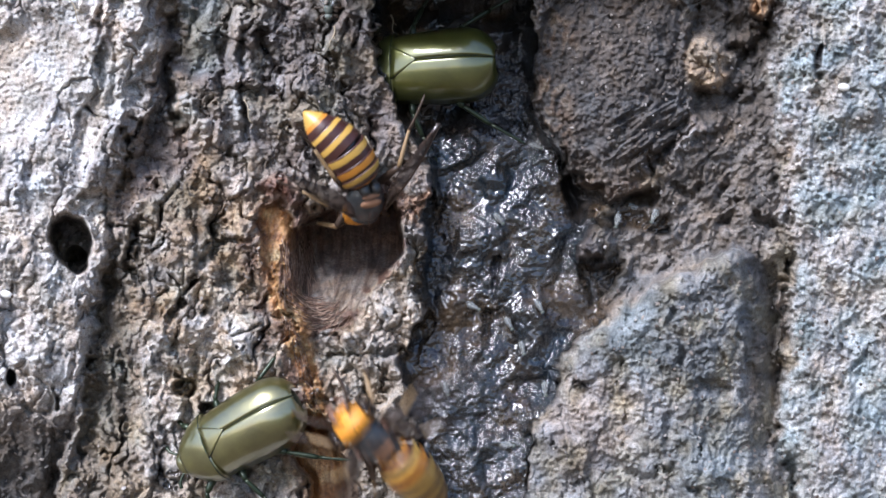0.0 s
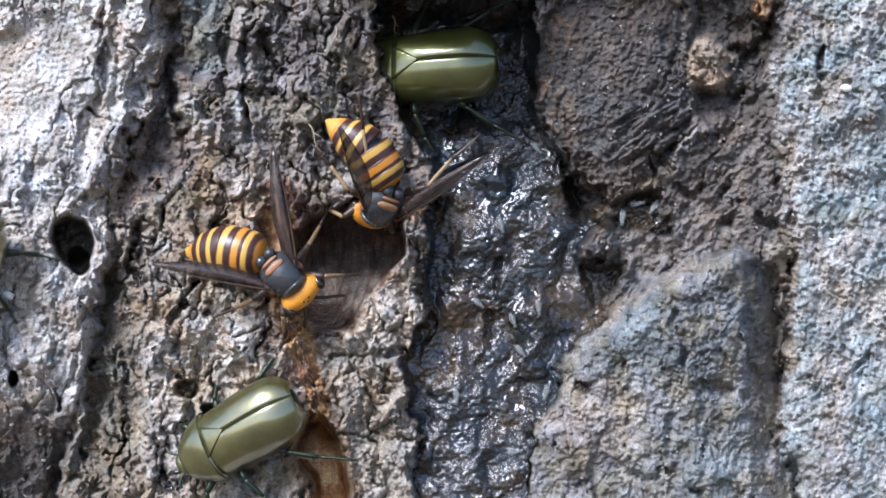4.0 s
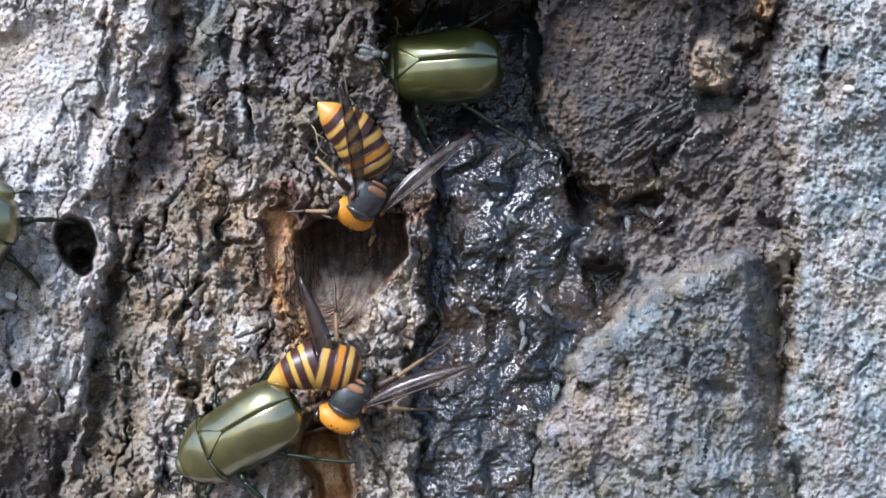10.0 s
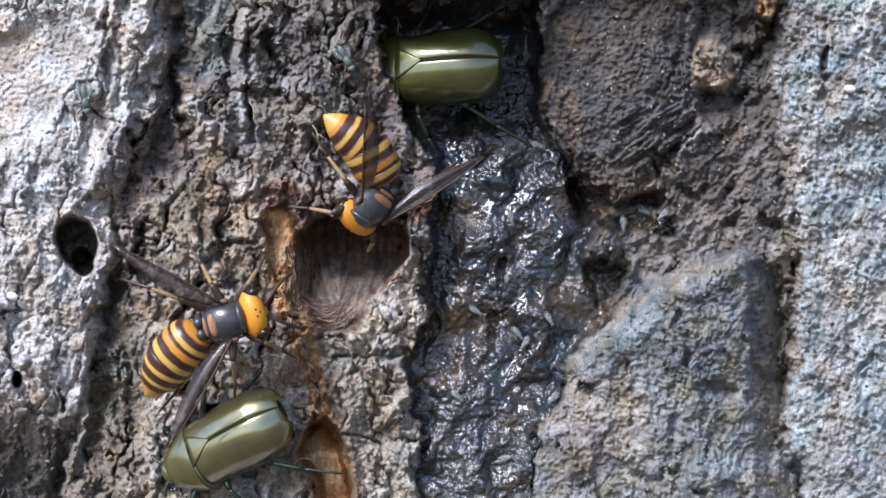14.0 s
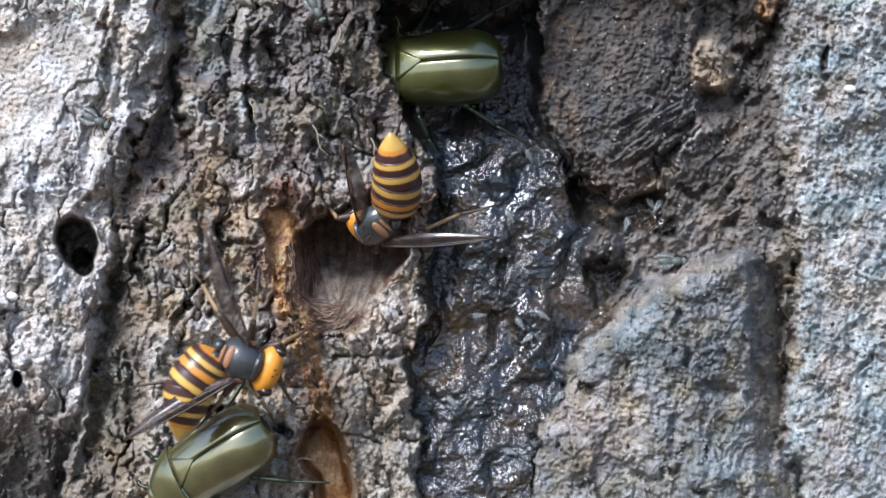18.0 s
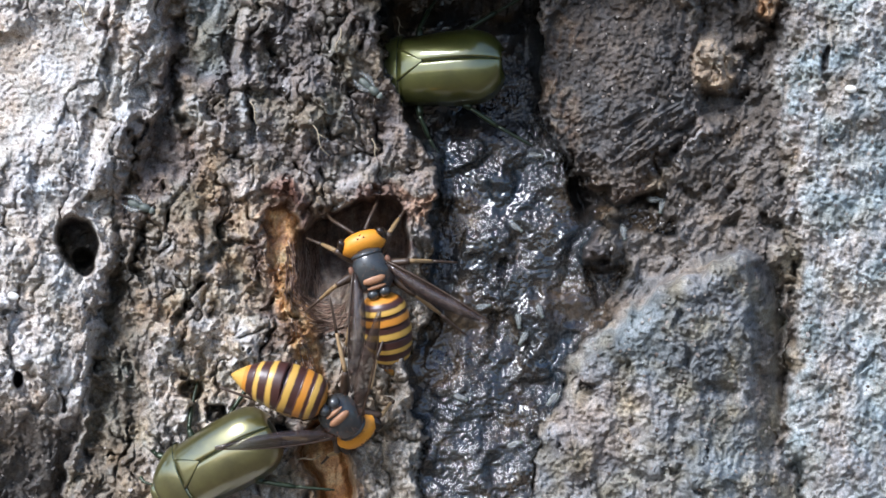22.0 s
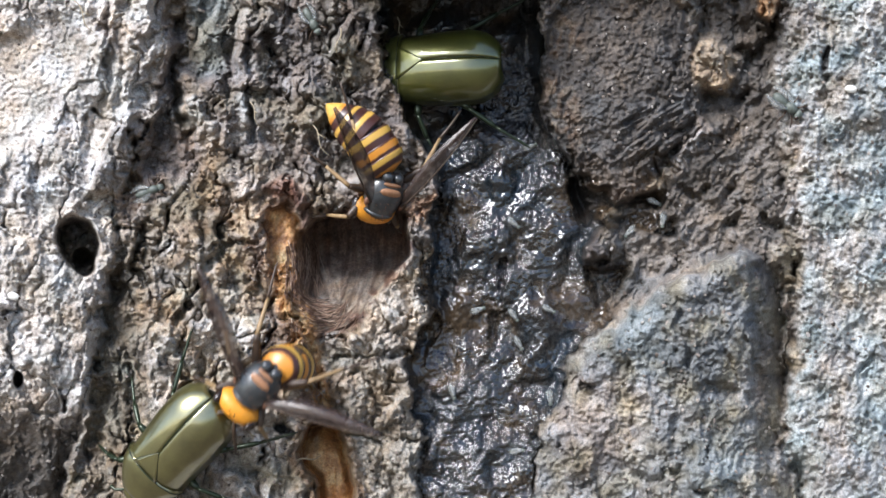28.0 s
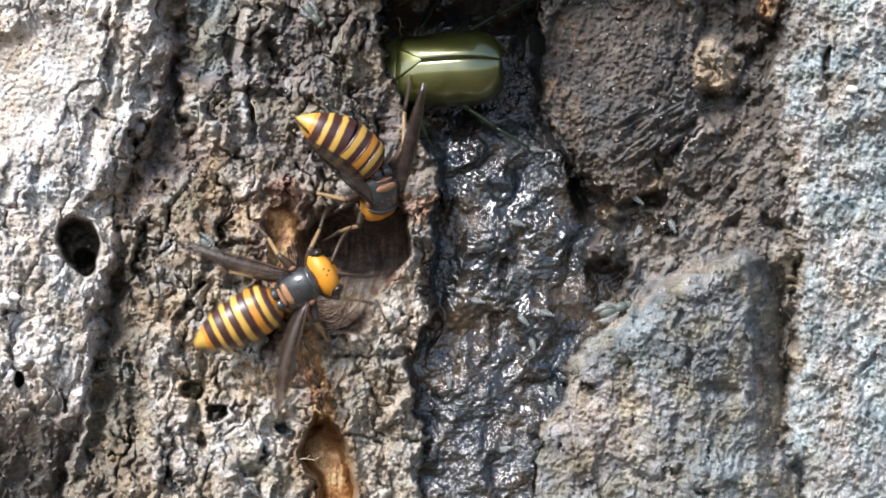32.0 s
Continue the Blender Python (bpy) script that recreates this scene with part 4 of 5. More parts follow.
def gaster_ring(a, b, origin, last):
    bm = bmesh.new()
    lay = bm.verts.layers.float.new("along")
    rows, n = [], 11
    for i in range(n):
        k = i / (n - 1)
        x = a + (b - a) * k + (0 if last else 3 * k)
        r = girth(x) + (0 if last else 1.6 * math.sin(k * math.pi * 0.6))
        rows.append([(Vector((-x + origin, r * math.cos(t) * 1.0, r * math.sin(t) * 0.9)) * S) for t in np.linspace(0, 2 * math.pi, 24, endpoint=False)])
    rings = skin(bm, rows)
    for i, ring in enumerate(rings):
        for v in ring:
            v[lay] = (a + (b - a) * i / (n - 1)) / 168
    return bm


HINGE = 78.0


def hornet(label):
    root = tagged(new("hornet"), label, "hornet", "hornets at the sap")

    def chest(p):
        return Vector((p.x, p.y * (1 - 0.1 * p.x / 40), p.z + 4 * (p.x / 40)))
    thorax = part("thorax", ball((42, 0, 0), (43, 35, 31), bend=chest, square=2.05), SHELL, root, "dark grey-black thorax")
    part("collar", ball((72, 0, 2), (9, 28, 26)), SHELL, thorax)
    for side in (-1, 1):
        part("tegula", ball((52, side * 33, 14), (8, 5, 5)), RUST, thorax)
    part("scutellum", ball((26, 0, 24), (7.5, 20, 6.5), square=2.6), TAN, thorax, "rust-brown plate")
    part("metanotum", ball((13, 0, 20), (4, 17, 5)), TAN, thorax)
    for side in (-1, 1):
        part("propodeum", ball((2, side * 10, 10), (10, 11, 13)), SHELL, thorax)

    # Short hair on the back.
    rng = random.Random(11)
    fur = bmesh.new()
    for i in range(260):
        lon, lat = rng.uniform(0.1, math.pi - 0.1), rng.uniform(-1.25, 1.3)
        n = Vector((math.sin(lat), math.cos(lat) * math.cos(lon), math.cos(lat) * math.sin(lon)))
        p = chest(Vector((43 * n.x, 35 * n.y, 31 * n.z))) + Vector((42, 0, 0))
        tip = p + (n + Vector((rng.uniform(-0.9, 0.3), rng.uniform(-0.4, 0.4), 0))).normalized() * rng.uniform(4, 8)
        side = n.cross(tip - p).normalized() * 0.45 if n.cross(tip - p).length > 0.01 else Vector((0, 0.45, 0))
        fur.faces.new([fur.verts.new(q * S) for q in (p - side - n * 0.5, p + side - n * 0.5, tip)])
    part("fur", fur, RUST, thorax, "short rust-brown hair")

    head = part("head", ball((99, 0, 0), (20, 42, 27), square=2.5), ORANGE, root, "broad orange-yellow head")
    for side in (-1, 1):
        part("eye", ball((104, side * 35, 2), (13, 10, 22)), EYE, head, "black kidney-shaped eye")
        part("mandible", tube(curve([(116, side * 16, -14), (130, side * 14, -22), (134, side * 3, -26)]), np.linspace(9, 3, 9)), RUST, head)
        ant = curve([(118, side * 9, 8), (136, side * 24, 14), (162, side * 40, 6), (188, side * 48, -8)], 5)
        part("antenna", tube(ant, np.linspace(3.4, 2.6, len(ant))), LEG, head)
    part("clypeus", ball((119, 0, -8), (8, 17, 14)), ORANGE, head)
    for x, y in ((98, 0), (92, 7), (92, -7)):
        part("ocellus", ball((x + 4, y * 0.8, 25.5), (2, 2, 1.6), 6, 8), EYE, head)

    front = part("abdomen", tube([(2, 0, 0), (-4, 0, 0), (-10, 0, 0), (-20, 0, 0)], [7, 7, 12, 20]), SHELL, root, "brown and yellow banded abdomen")
    rear = part("abdomen_tip", ball((-70, 0, 0), (58, 30, 26)), SHELL, root)
    rear.data.transform(Matrix.Translation((HINGE * S, 0, 0)))
    for i in range(6):
        last = i == 5
        if i < 3:
            part("abdomen_ring", gaster_ring(RINGS[i], RINGS[i + 1], 0, last), BANDS, front)
        else:
            part("abdomen_ring", gaster_ring(RINGS[i], RINGS[i + 1], HINGE, last), BANDS, rear, "yellow tail tip" if last else "")

    for x, reach, way in ((66, 92, 0.85), (46, 105, -0.2), (26, 140, -0.95)):
        for side in (-1, 1):
            d = Vector((math.sin(way), side * math.cos(way), 0))
            a = Vector((x, side * 24, -16))
            knee, ankle, foot = a + d * reach * 0.42 + Vector((0, 0, 14)), a + d * reach * 0.78 + Vector((-6, 0, -22)), a + d * reach * 1.18 + Vector((-14, 0, -40))
            leg = part("leg", tube(curve([a, a.lerp(knee, 0.5), knee], 3), [7, 7, 8, 8, 7, 6, 5]), LEG, root)
            part("tibia", tube(curve([knee, knee.lerp(ankle, 0.5), ankle], 3), [4, 4, 4, 4, 3.6, 3.2, 3]), SHIN, leg, "straw-coloured shin")
            part("tarsus", tube(curve([ankle, ankle.lerp(foot, 0.5), foot + Vector((0, 0, -4))], 3), [3, 3, 2.6, 2.4, 2.2, 2, 1.4]), LEG, leg)

    wings = []
    for side in (-1, 1):
        # A folded fore wing: a narrow blade hinged at the shoulder, lying along -x.
        xs = np.linspace(0, 205, 12)
        lead = [(-x, side * (3 + 4 * math.sin(x / 205 * math.pi)), 2 + 6 * math.sin(x / 205 * 3)) for x in xs]
        trail = [(-x, -side * (2 + 19 * math.sin(min(1, x / 205) ** 0.8 * math.pi) + 5 * (x / 205) * (1 - x / 205)), 6 * math.sin(x / 205 * 3)) for x in xs]
        w = part("wing", blade(lead, trail, 0.5), WING, root, "smoky brown folded wing")
        vein = [(-x, side * (3 + 4 * math.sin(x / 205 * math.pi)), 2 + 6 * math.sin(x / 205 * 3)) for x in xs]
        part("vein", tube(vein, np.linspace(2.2, 0.7, 12), 6), LEG, w)
        wings.append((w, side))
    return root, head, front, rear, wings


def beetle(label, shell=ELYTRA):
    root = tagged(new("beetle"), label, "beetle", "green flower beetles")

    def outline(x):
        # half width of the wing cases from front (1) to back (-1)
        return 72 * (1 - abs(min(0, (x + 0.25)) / 0.785) ** 2.7) ** 0.5 * (1 - 0.10 * max(0, x - 0.1)) if x > -1.03 else 0
    for side in (-1, 1):
        bm = bmesh.new()
        lay = [np.linspace(0, 1, 15)]
        rows = []
        for i in range(26):
            s = 1 - i / 25 * 2.0
            w = max(3, outline(s))
            x = -45 + s * 98
            ridge = 68 * (1 - 0.16 * (s + 0.1) ** 2 - 0.55 * max(0, -s - 0.35) ** 1.8)
            row = []
            for k in lay[0]:
                y = w * k
                z = ridge * (1 - k ** 2.9) ** 0.57 - 3 * k - 1.6 * math.exp(-(k / 0.03) ** 2) - 0.7 * math.exp(-((k - 0.8) / 0.08) ** 2)
                row.append(Vector((x, side * (y + 0.6), z - 6)) * S)
            rows.append(row)
        skin(bm, rows, closed=False)
        bmesh.ops.solidify(bm, geom=bm.faces[:], thickness=2 * S)
        part("elytron", bm, shell, root, "glossy olive-green wing case")
    def crest(x):
        q = (x + 45) / 98
        return 68 * (1 - 0.16 * (q + 0.1) ** 2 - 0.55 * max(0, -q - 0.35) ** 1.8) - 6
    xs = np.linspace(0.35, -0.98, 18)
    part("seam", tube([(-45 + q * 98, 0, 68 * (1 - 0.16 * (q + 0.1) ** 2 - 0.55 * max(0, -q - 0.35) ** 1.8) - 7.6) for q in xs], [0.95] * 18, 6), BEETLE_DARK, root, "dark seam between the wing cases")
    part("hem", tube([(54.5, 70.5 * math.cos(a), -8 + 57.5 * math.sin(a) ** 0.75) for a in np.linspace(0.02, math.pi - 0.02, 26)], [1.2] * 26, 6), BEETLE_DARK, root, "dark joint behind the shield")
    tri, gap = bmesh.new(), bmesh.new()
    for bm, start, reach, half, lift in ((tri, 54, 52, 31, 0.9), (gap, 54.8, 54.5, 32.4, 0.2)):
        rows = []
        for k in (0, 0.2, 0.4, 0.6, 0.8, 0.95, 0.99):
            x, w = start - reach * k, half * (1 - k ** 1.15)
            rows.append([Vector((x, w * j, crest(x) - 3 * w * abs(j) / 72 - 4 * (w * abs(j) / 72) ** 2 + lift)) * S for j in np.linspace(-1, 1, 9)])
        skin(bm, rows, closed=False)
        bmesh.ops.solidify(bm, geom=bm.faces[:], thickness=2.5 * S)
    part("suture", gap, BEETLE_DARK, root, "dark seam round the plate")
    part("scutellum", tri, shell, root, "triangular plate between the wing cases")
    bm = bmesh.new()
    rows = []
    for i in range(12):
        k = i / 11
        w, hgt = 70 * (1 - k ** 1.9 * 0.5), 57.5 - 23 * k ** 1.7
        rows.append([Vector((54 + 66 * k - 6 * (1 - abs(math.cos(a))) * (1 - k), w * math.cos(a), -8 + (hgt if math.sin(a) > 0 else 22) * math.copysign(abs(math.sin(a)) ** 0.75, math.sin(a)))) * S
                     for a in np.linspace(0, 2 * math.pi, 28, endpoint=False)])
    skin(bm, rows)
    part("pronotum", bm, shell, root, "smooth olive shield behind the head")
    head = part("head", ball((119, 0, 0), (23, 26, 13), square=3.2), shell, root)
    for side in (-1, 1):
        part("eye", ball((106, side * 28, 4), (8, 6, 8), 8, 10), EYE, head)
        part("antenna", tube(curve([(132, side * 18, 2), (146, side * 32, 4), (150, side * 44, 2)]), np.linspace(2.4, 4, 9)), BEETLE_DARK, head)
    part("belly", ball((-20, 0, -14), (112, 62, 24), square=2.6), BEETLE_DARK, root)
    part("pygidium", ball((-122, 0, -6), (15, 34, 20)), BEETLE_DARK, root)
    for x, reach, way in ((78, 100, 0.75), (30, 104, -0.1), (-30, 128, -0.85)):
        for side in (-1, 1):
            d = Vector((math.sin(way), side * math.cos(way), 0))
            a = Vector((x, side * 40, -20))
            knee, ankle, foot = a + d * reach * 0.45 + Vector((0, 0, 10)), a + d * reach * 0.85 + Vector((-10, 0, -8)), a + d * reach * 1.3 + Vector((-30, 0, -26))
            leg = part("leg", tube(curve([a, a.lerp(knee, 0.5), knee], 3), [9, 9, 10, 9, 8, 7, 5]), BEETLE_DARK, root)
            part("tibia", tube(curve([knee, knee.lerp(ankle, 0.5), ankle], 3), [4.2, 4.2, 4.6, 5, 5, 5, 4]), BEETLE_DARK, leg)
            part("tarsus", tube(curve([ankle, ankle.lerp(foot, 0.5), foot], 3), [3, 3.4, 2.6, 3.2, 2.4, 2.8, 1.2]), BEETLE_DARK, leg)
    return root


def fly(label, size=1.0):
    root = tagged(new("fly"), label, "fly", "small flies on the bark")
    k = size
    part("thorax", ball((6 * k, 0, 9 * k), (11 * k, 8 * k, 8 * k), 8, 12), FLY, root)
    head = part("head", ball((20 * k, 0, 8 * k), (6 * k, 9 * k, 7 * k), 8, 12), FLY, root)
    for side in (-1, 1):
        part("eye", ball((21 * k, side * 6 * k, 9 * k), (4 * k, 4 * k, 5 * k), 6, 8), EYE, head)
    part("abdomen", ball((-13 * k, 0, 7 * k), (15 * k, 8 * k, 7 * k), 8, 12), FLY, root)
    for side in (-1, 1):
        xs = np.linspace(0, 40 * k, 8)
        part("wing", blade([(4 * k - x, side * (3 * k + x * 0.1), 15 * k - x * 0.12) for x in xs],
                           [(4 * k - x, side * (3 * k + x * 0.1 + 12 * k * math.sin((x / (40 * k)) ** 0.8 * 3.0)), 14 * k - x * 0.12) for x in xs], 0.3), FLYWING, root, "clear wing")
        for x, w in ((12, 0.7), (4, 0), (-4, -0.8)):
            d = Vector((math.sin(w), side * math.cos(w), 0))
            a = Vector((x * k, side * 6 * k, 5 * k))
            part("leg", tube([a, a + d * 12 * k + Vector((0, 0, 4 * k)), a + d * 22 * k + Vector((0, 0, -8 * k))], [1.3 * k, 1.2 * k, 0.8 * k], 5), LEG, root)
    return root


def midge(label):
    root = tagged(new("midge"), label, "midge", "midges on the sap")
    part("body", ball((0, 0, 6), (15, 6, 6), 8, 10), MIDGE, root)
    part("head", ball((16, 0, 6), (4, 5, 4), 6, 8), FLY, root)
    for side in (-1, 1):
        xs = np.linspace(0, 26, 6)
        part("wing", blade([(6 - x, side * 1, 12) for x in xs], [(6 - x, side * (1 + 8 * math.sin((x / 26) ** 0.8 * 3.0)), 11) for x in xs], 0.3), FLYWING, root)
    return root


# ---------------------------------------------------------------- insects: placing


def turned(origin, ahead, up):
    """A pose with x ahead and z near to up."""
    x = ahead.normalized()
    y = up.cross(x).normalized()
    z = x.cross(y)
    m = Matrix((x, y, z)).transposed().to_4x4()
    m.translation = origin
    return m


OUT = Vector((0, -1, 0))


def spot(t, u, v, h):
    du, dv = drift(t)
    return at(u - du, v - dv, h)


def rise(flat, full, sign):
    return sign * math.sqrt(max(0.0, full * full - flat * flat))


def hornet_rows(keys):
    """Rows for body, head, abdomen, its tip and the wings from: seconds, tail tip, waist, head front, height of the waist,
    which way head and tail lean out of the bark, the wings' spread, the nod of the head and the roll of the body."""
    body, front, rear, spread, nods = [], [], [], [], []
    for t, tip, waist, nose, h, lean_head, lean_tail, wing, *more in keys:
        nod, roll = (list(more) + [40, 0][len(more):])
        w = spot(t, *waist, h)
        flat = math.dist(waist, nose)
        n = spot(t, *nose, h + rise(flat, 122, lean_head))
        flat2 = math.dist(waist, tip)
        e = spot(t, *tip, h + rise(flat2, 166, lean_tail))
        up = OUT
        m = turned(w, n - w, up) @ pose(0, 0, 0, roll, 0, 0)
        nods.append((t, Matrix.Translation(((76 - 0.1 * nod) * S, 0, 4 * S)) @ pose(0, 0, 0, 0, nod, 0) @ Matrix.Translation((-80 * S, 0, 2 * S))))
        inv = m.inverted()
        back = inv.to_3x3() @ (w - e)
        bent = turned(Vector((0, 0, 0)), back, Vector((0, 0, 1)) if abs(back.normalized().z) < 0.95 else Vector((1, 0, 0)))
        angle = back.angle(Vector((1, 0, 0)))
        axis = Vector((1, 0, 0)).cross(back).normalized() if angle > 0.01 else Vector((0, 0, 1))
        f = Matrix.Rotation(-0.14 * angle, 4, axis) @ bent
        body.append((t, m))
        front.append((t, f))
        hinge = f @ Matrix.Translation((-HINGE * S, 0, 0))
        turn = hinge.to_3x3().inverted() @ axis
        rear.append((t, hinge @ Matrix.Rotation(0.28 * angle, 4, turn)))
        spread.append((t, wing))
    return body, front, rear, spread, nods


def beetle_rows(keys):
    """Rows from: seconds, hind end, front end, height, lean of the front (degrees) and roll (degrees)."""
    rows = []
    for t, tail, nose, h, lean, roll in keys:
        tail = (tail[0] + 0.03 * (nose[0] - tail[0]), tail[1] + 0.03 * (nose[1] - tail[1]))
        mid = ((tail[0] + nose[0]) / 2, (tail[1] + nose[1]) / 2)
        a, b = spot(t, *tail, h), spot(t, *nose, h)
        m = turned(spot(t, *mid, h), b - a, OUT) @ pose(0, 0, 0, roll, lean, 0)
        rows.append((t, m))
    return rows


def seed(label):
    root = tagged(new("seed"), label, "seed")
    part("husk", ball((0, 0, 4), (11, 7, 6), 10, 22), PALE_HUSK, root)
    part("tip", ball((10, 0, 4), (3, 3, 3), 6, 8), LEG, root)
    return root


def twig(label, reach):
    root = tagged(new("fibre"), label, "fibre", "loose fibres on the bark")
    pts = curve([(0, 0, 0), (reach * 0.3, reach * 0.06, 6), (reach * 0.7, -reach * 0.05, 8), (reach, reach * 0.04, 2)], 5)
    part("strand", tube(pts, np.linspace(1.6, 0.6, len(pts)), 6), STRAW, root)
    part("splinter", tube([pts[6], pts[6] + Vector((reach * 0.2, reach * 0.12, 4))], [1.0, 0.5], 5), STRAW, root)
    return root


def crawl_rows(keys, lift=0.0):
    """Rows for what sits on the bark from: seconds, place, and the way it faces in degrees, clockwise from the right."""
    rows = []
    for t, u, v, a in keys:
        hs = [surface(u + du, v + dv) for du in (-14, 0, 14) for dv in (-14, 0, 14)]
        p = at(u, v, sum(hs) / 9 * 0.5 + max(hs) * 0.5 + lift)
        rows.append((t, turned(p, Vector((math.cos(radians(a)), 0, -math.sin(radians(a)))), OUT)))
    return rows


def resting(ob, u, v, a, lift=0.0):
    ob.matrix_basis = crawl_rows([(0, u, v, a)], lift)[0][1]
    return ob

hornet_a = hornet("banded hornet with orange head feeding at the hollow")
hornet_b = hornet("banded hornet with orange head attacking a green beetle")
beetle_sap = beetle("olive-green beetle feeding head-down in the wet sap, coloured darker for shade", SHADED_OLIVE)
beetle_low = beetle("olive-gold beetle clinging below the hollow")
beetle_side = beetle("olive-green beetle walking over the pale bark by the bored hole")
beetle_fall = beetle("dark olive beetle driven off and falling down the sap gully")

fly_pale = fly("grey-green fly with clear wings on the pale bark", 1.0)
fly_top = fly("grey fly with clear wings above the hollow", 1.0)
fly_slope = fly("small greenish fly by the block of bark", 1.0)
fly_right = fly("grey fly with clear wings on the light bark", 1.2)
midges = [midge("tiny pale grey midge on the wet sap") for _ in range(12)]
for ob in midges:
    ob.scale = (0.78, 0.78, 0.78)
resting(seed("small white seed husk caught in the bark"), 22, 524, 20)
resting(seed("small white seed husk caught in the bark"), 1501, 158, 10)
for fu, fv, fa, fl in ((545, 215, 62, 70), (128, 0, 60, 70), (600, 50, 100, 46), (440, 180, 70, 50), (700, 30, 80, 40), (430, 760, 40, 40), (520, 815, -10, 46), (655, 245, 75, 44)):
    resting(twig("thin straw-coloured fibre on the bark", fl), fu, fv, fa, 2)


def motions():
    def key_hornet(parts, keys, flights=()):
        root, head, front, rear, wings = parts
        body, f, r, spread, nods = hornet_rows(keys)
        walk(root, body)
        walk(front, f)
        walk(rear, r)
        walk(head, nods)
        for w, side in wings:
            skew = (1.25 if side < 0 else 0.6) if root is hornet_a[0] else 1.0
            rows = [(t, pose(48 * S, side * 28 * S, 22 * S, 0, 4, -side * a * (skew if a < 42 else 1.0))) for t, a in spread]
            for start, stop in flights:
                ts, angles = [t for t, _ in spread], [a for _, a in spread]
                rows = [r for r in rows if not start <= r[0] <= stop]
                for n in range(round(start * FPS), round(stop * FPS) + 1):
                    beat = 36 * (0, 1, 0, -1)[n % 4]
                    rows.append((n / FPS, pose(48 * S, side * 28 * S, 22 * S, 0, 0, -side * np.interp(n / FPS, ts, angles)) @ pose(0, 0, 0, 0, beat, 0)))
            walk(w, sorted(rows, key=lambda r: r[0]))

    N, P = -1, 1
    a1 = [(0, (545, 205), (650, 325), (640, 410), 40, N, P, 34, 68, -32), (0.5, (602, 113), (655, 234), (655, 350), 45, N, P, 45, 20), (1, (640, 142), (632, 265), (590, 380), 55, P, N, 50, 15),
          (1.5, (561, 129), (650, 275), (638, 390), 45, N, P, 35), (2, (580, 178), (690, 310), (660, 410), 40, N, P, 32, 68, -32), (3, (578, 188), (690, 318), (652, 412), 40, N, P, 32, 68, -32),
          (3.5, (585, 205), (695, 330), (645, 415), 40, N, P, 32, 68, -32), (5.5, (565, 210), (688, 332), (622, 420), 40, N, P, 32, 72, -32), (6, (563, 207), (680, 325), (630, 420), 40, N, P, 32, 72, -32),
          (7, (578, 200), (690, 315), (645, 415), 40, N, P, 32, 72, -32), (8, (590, 188), (695, 315), (632, 420), 40, N, P, 32, 72, -32), (9, (598, 200), (700, 325), (622, 425), 40, N, P, 32, 72, -32),
          (9.5, (598, 182), (700, 310), (610, 415), 40, N, P, 34, 72, -32), (10, (570, 188), (670, 312), (606, 428), 40, N, P, 34, 68, -32), (10.5, (552, 190), (670, 320), (596, 420), 40, N, P, 34, 68, -32),
          (11, (570, 152), (668, 285), (622, 410), 48, P, N, 26, 15), (11.5, (545, 178), (640, 318), (608, 430), 42, N, P, 26, 40), (12, (565, 198), (680, 322), (634, 420), 40, N, P, 32, 72, -32)]
    a2 = [(13, (590, 197), (700, 312), (650, 415), 40, N, P, 32, 72, -32), (14, (580, 208), (685, 328), (606, 430), 40, N, P, 32, 72, -32), (14.5, (555, 198), (665, 328), (616, 428), 40, N, P, 32, 72, -32),
          (16.5, (565, 206), (685, 325), (618, 420), 40, N, P, 32, 72, -32), (17, (571, 205), (688, 318), (640, 420), 40, N, P, 32, 72, -32), (17.5, (682, 234), (685, 355), (596, 428), 40, N, P, 36, 72, -32),
          (18, (692, 245), (697, 380), (612, 430), 40, N, P, 40, 72, -32), (18.5, (634, 194), (690, 343), (600, 420), 40, N, P, 40, 72, -32), (18.7, (614, 182), (660, 340), (634, 430), 44, N, P, 40, 50),
          (18.8, (481, 263), (622, 331), (703, 392), 50, P, N, 40), (18.9, (440, 291), (595, 331), (706, 362), 52, P, N, 40), (19, (435, 283), (605, 322), (724, 325), 55, P, N, 40, 35),
          (19.1, (473, 263), (636, 298), (757, 305), 60, P, N, 45, 35), (19.2, (541, 242), (696, 290), (816, 311), 64, P, N, 45), (19.3, (570, 279), (750, 292), (873, 331), 66, P, N, 45),
          (19.5, (614, 299), (775, 238), (897, 262), 66, P, N, 45), (19.7, (646, 339), (780, 248), (902, 285), 64, P, N, 45), (19.9, (622, 299), (784, 290), (852, 418), 60, N, N, 45)]
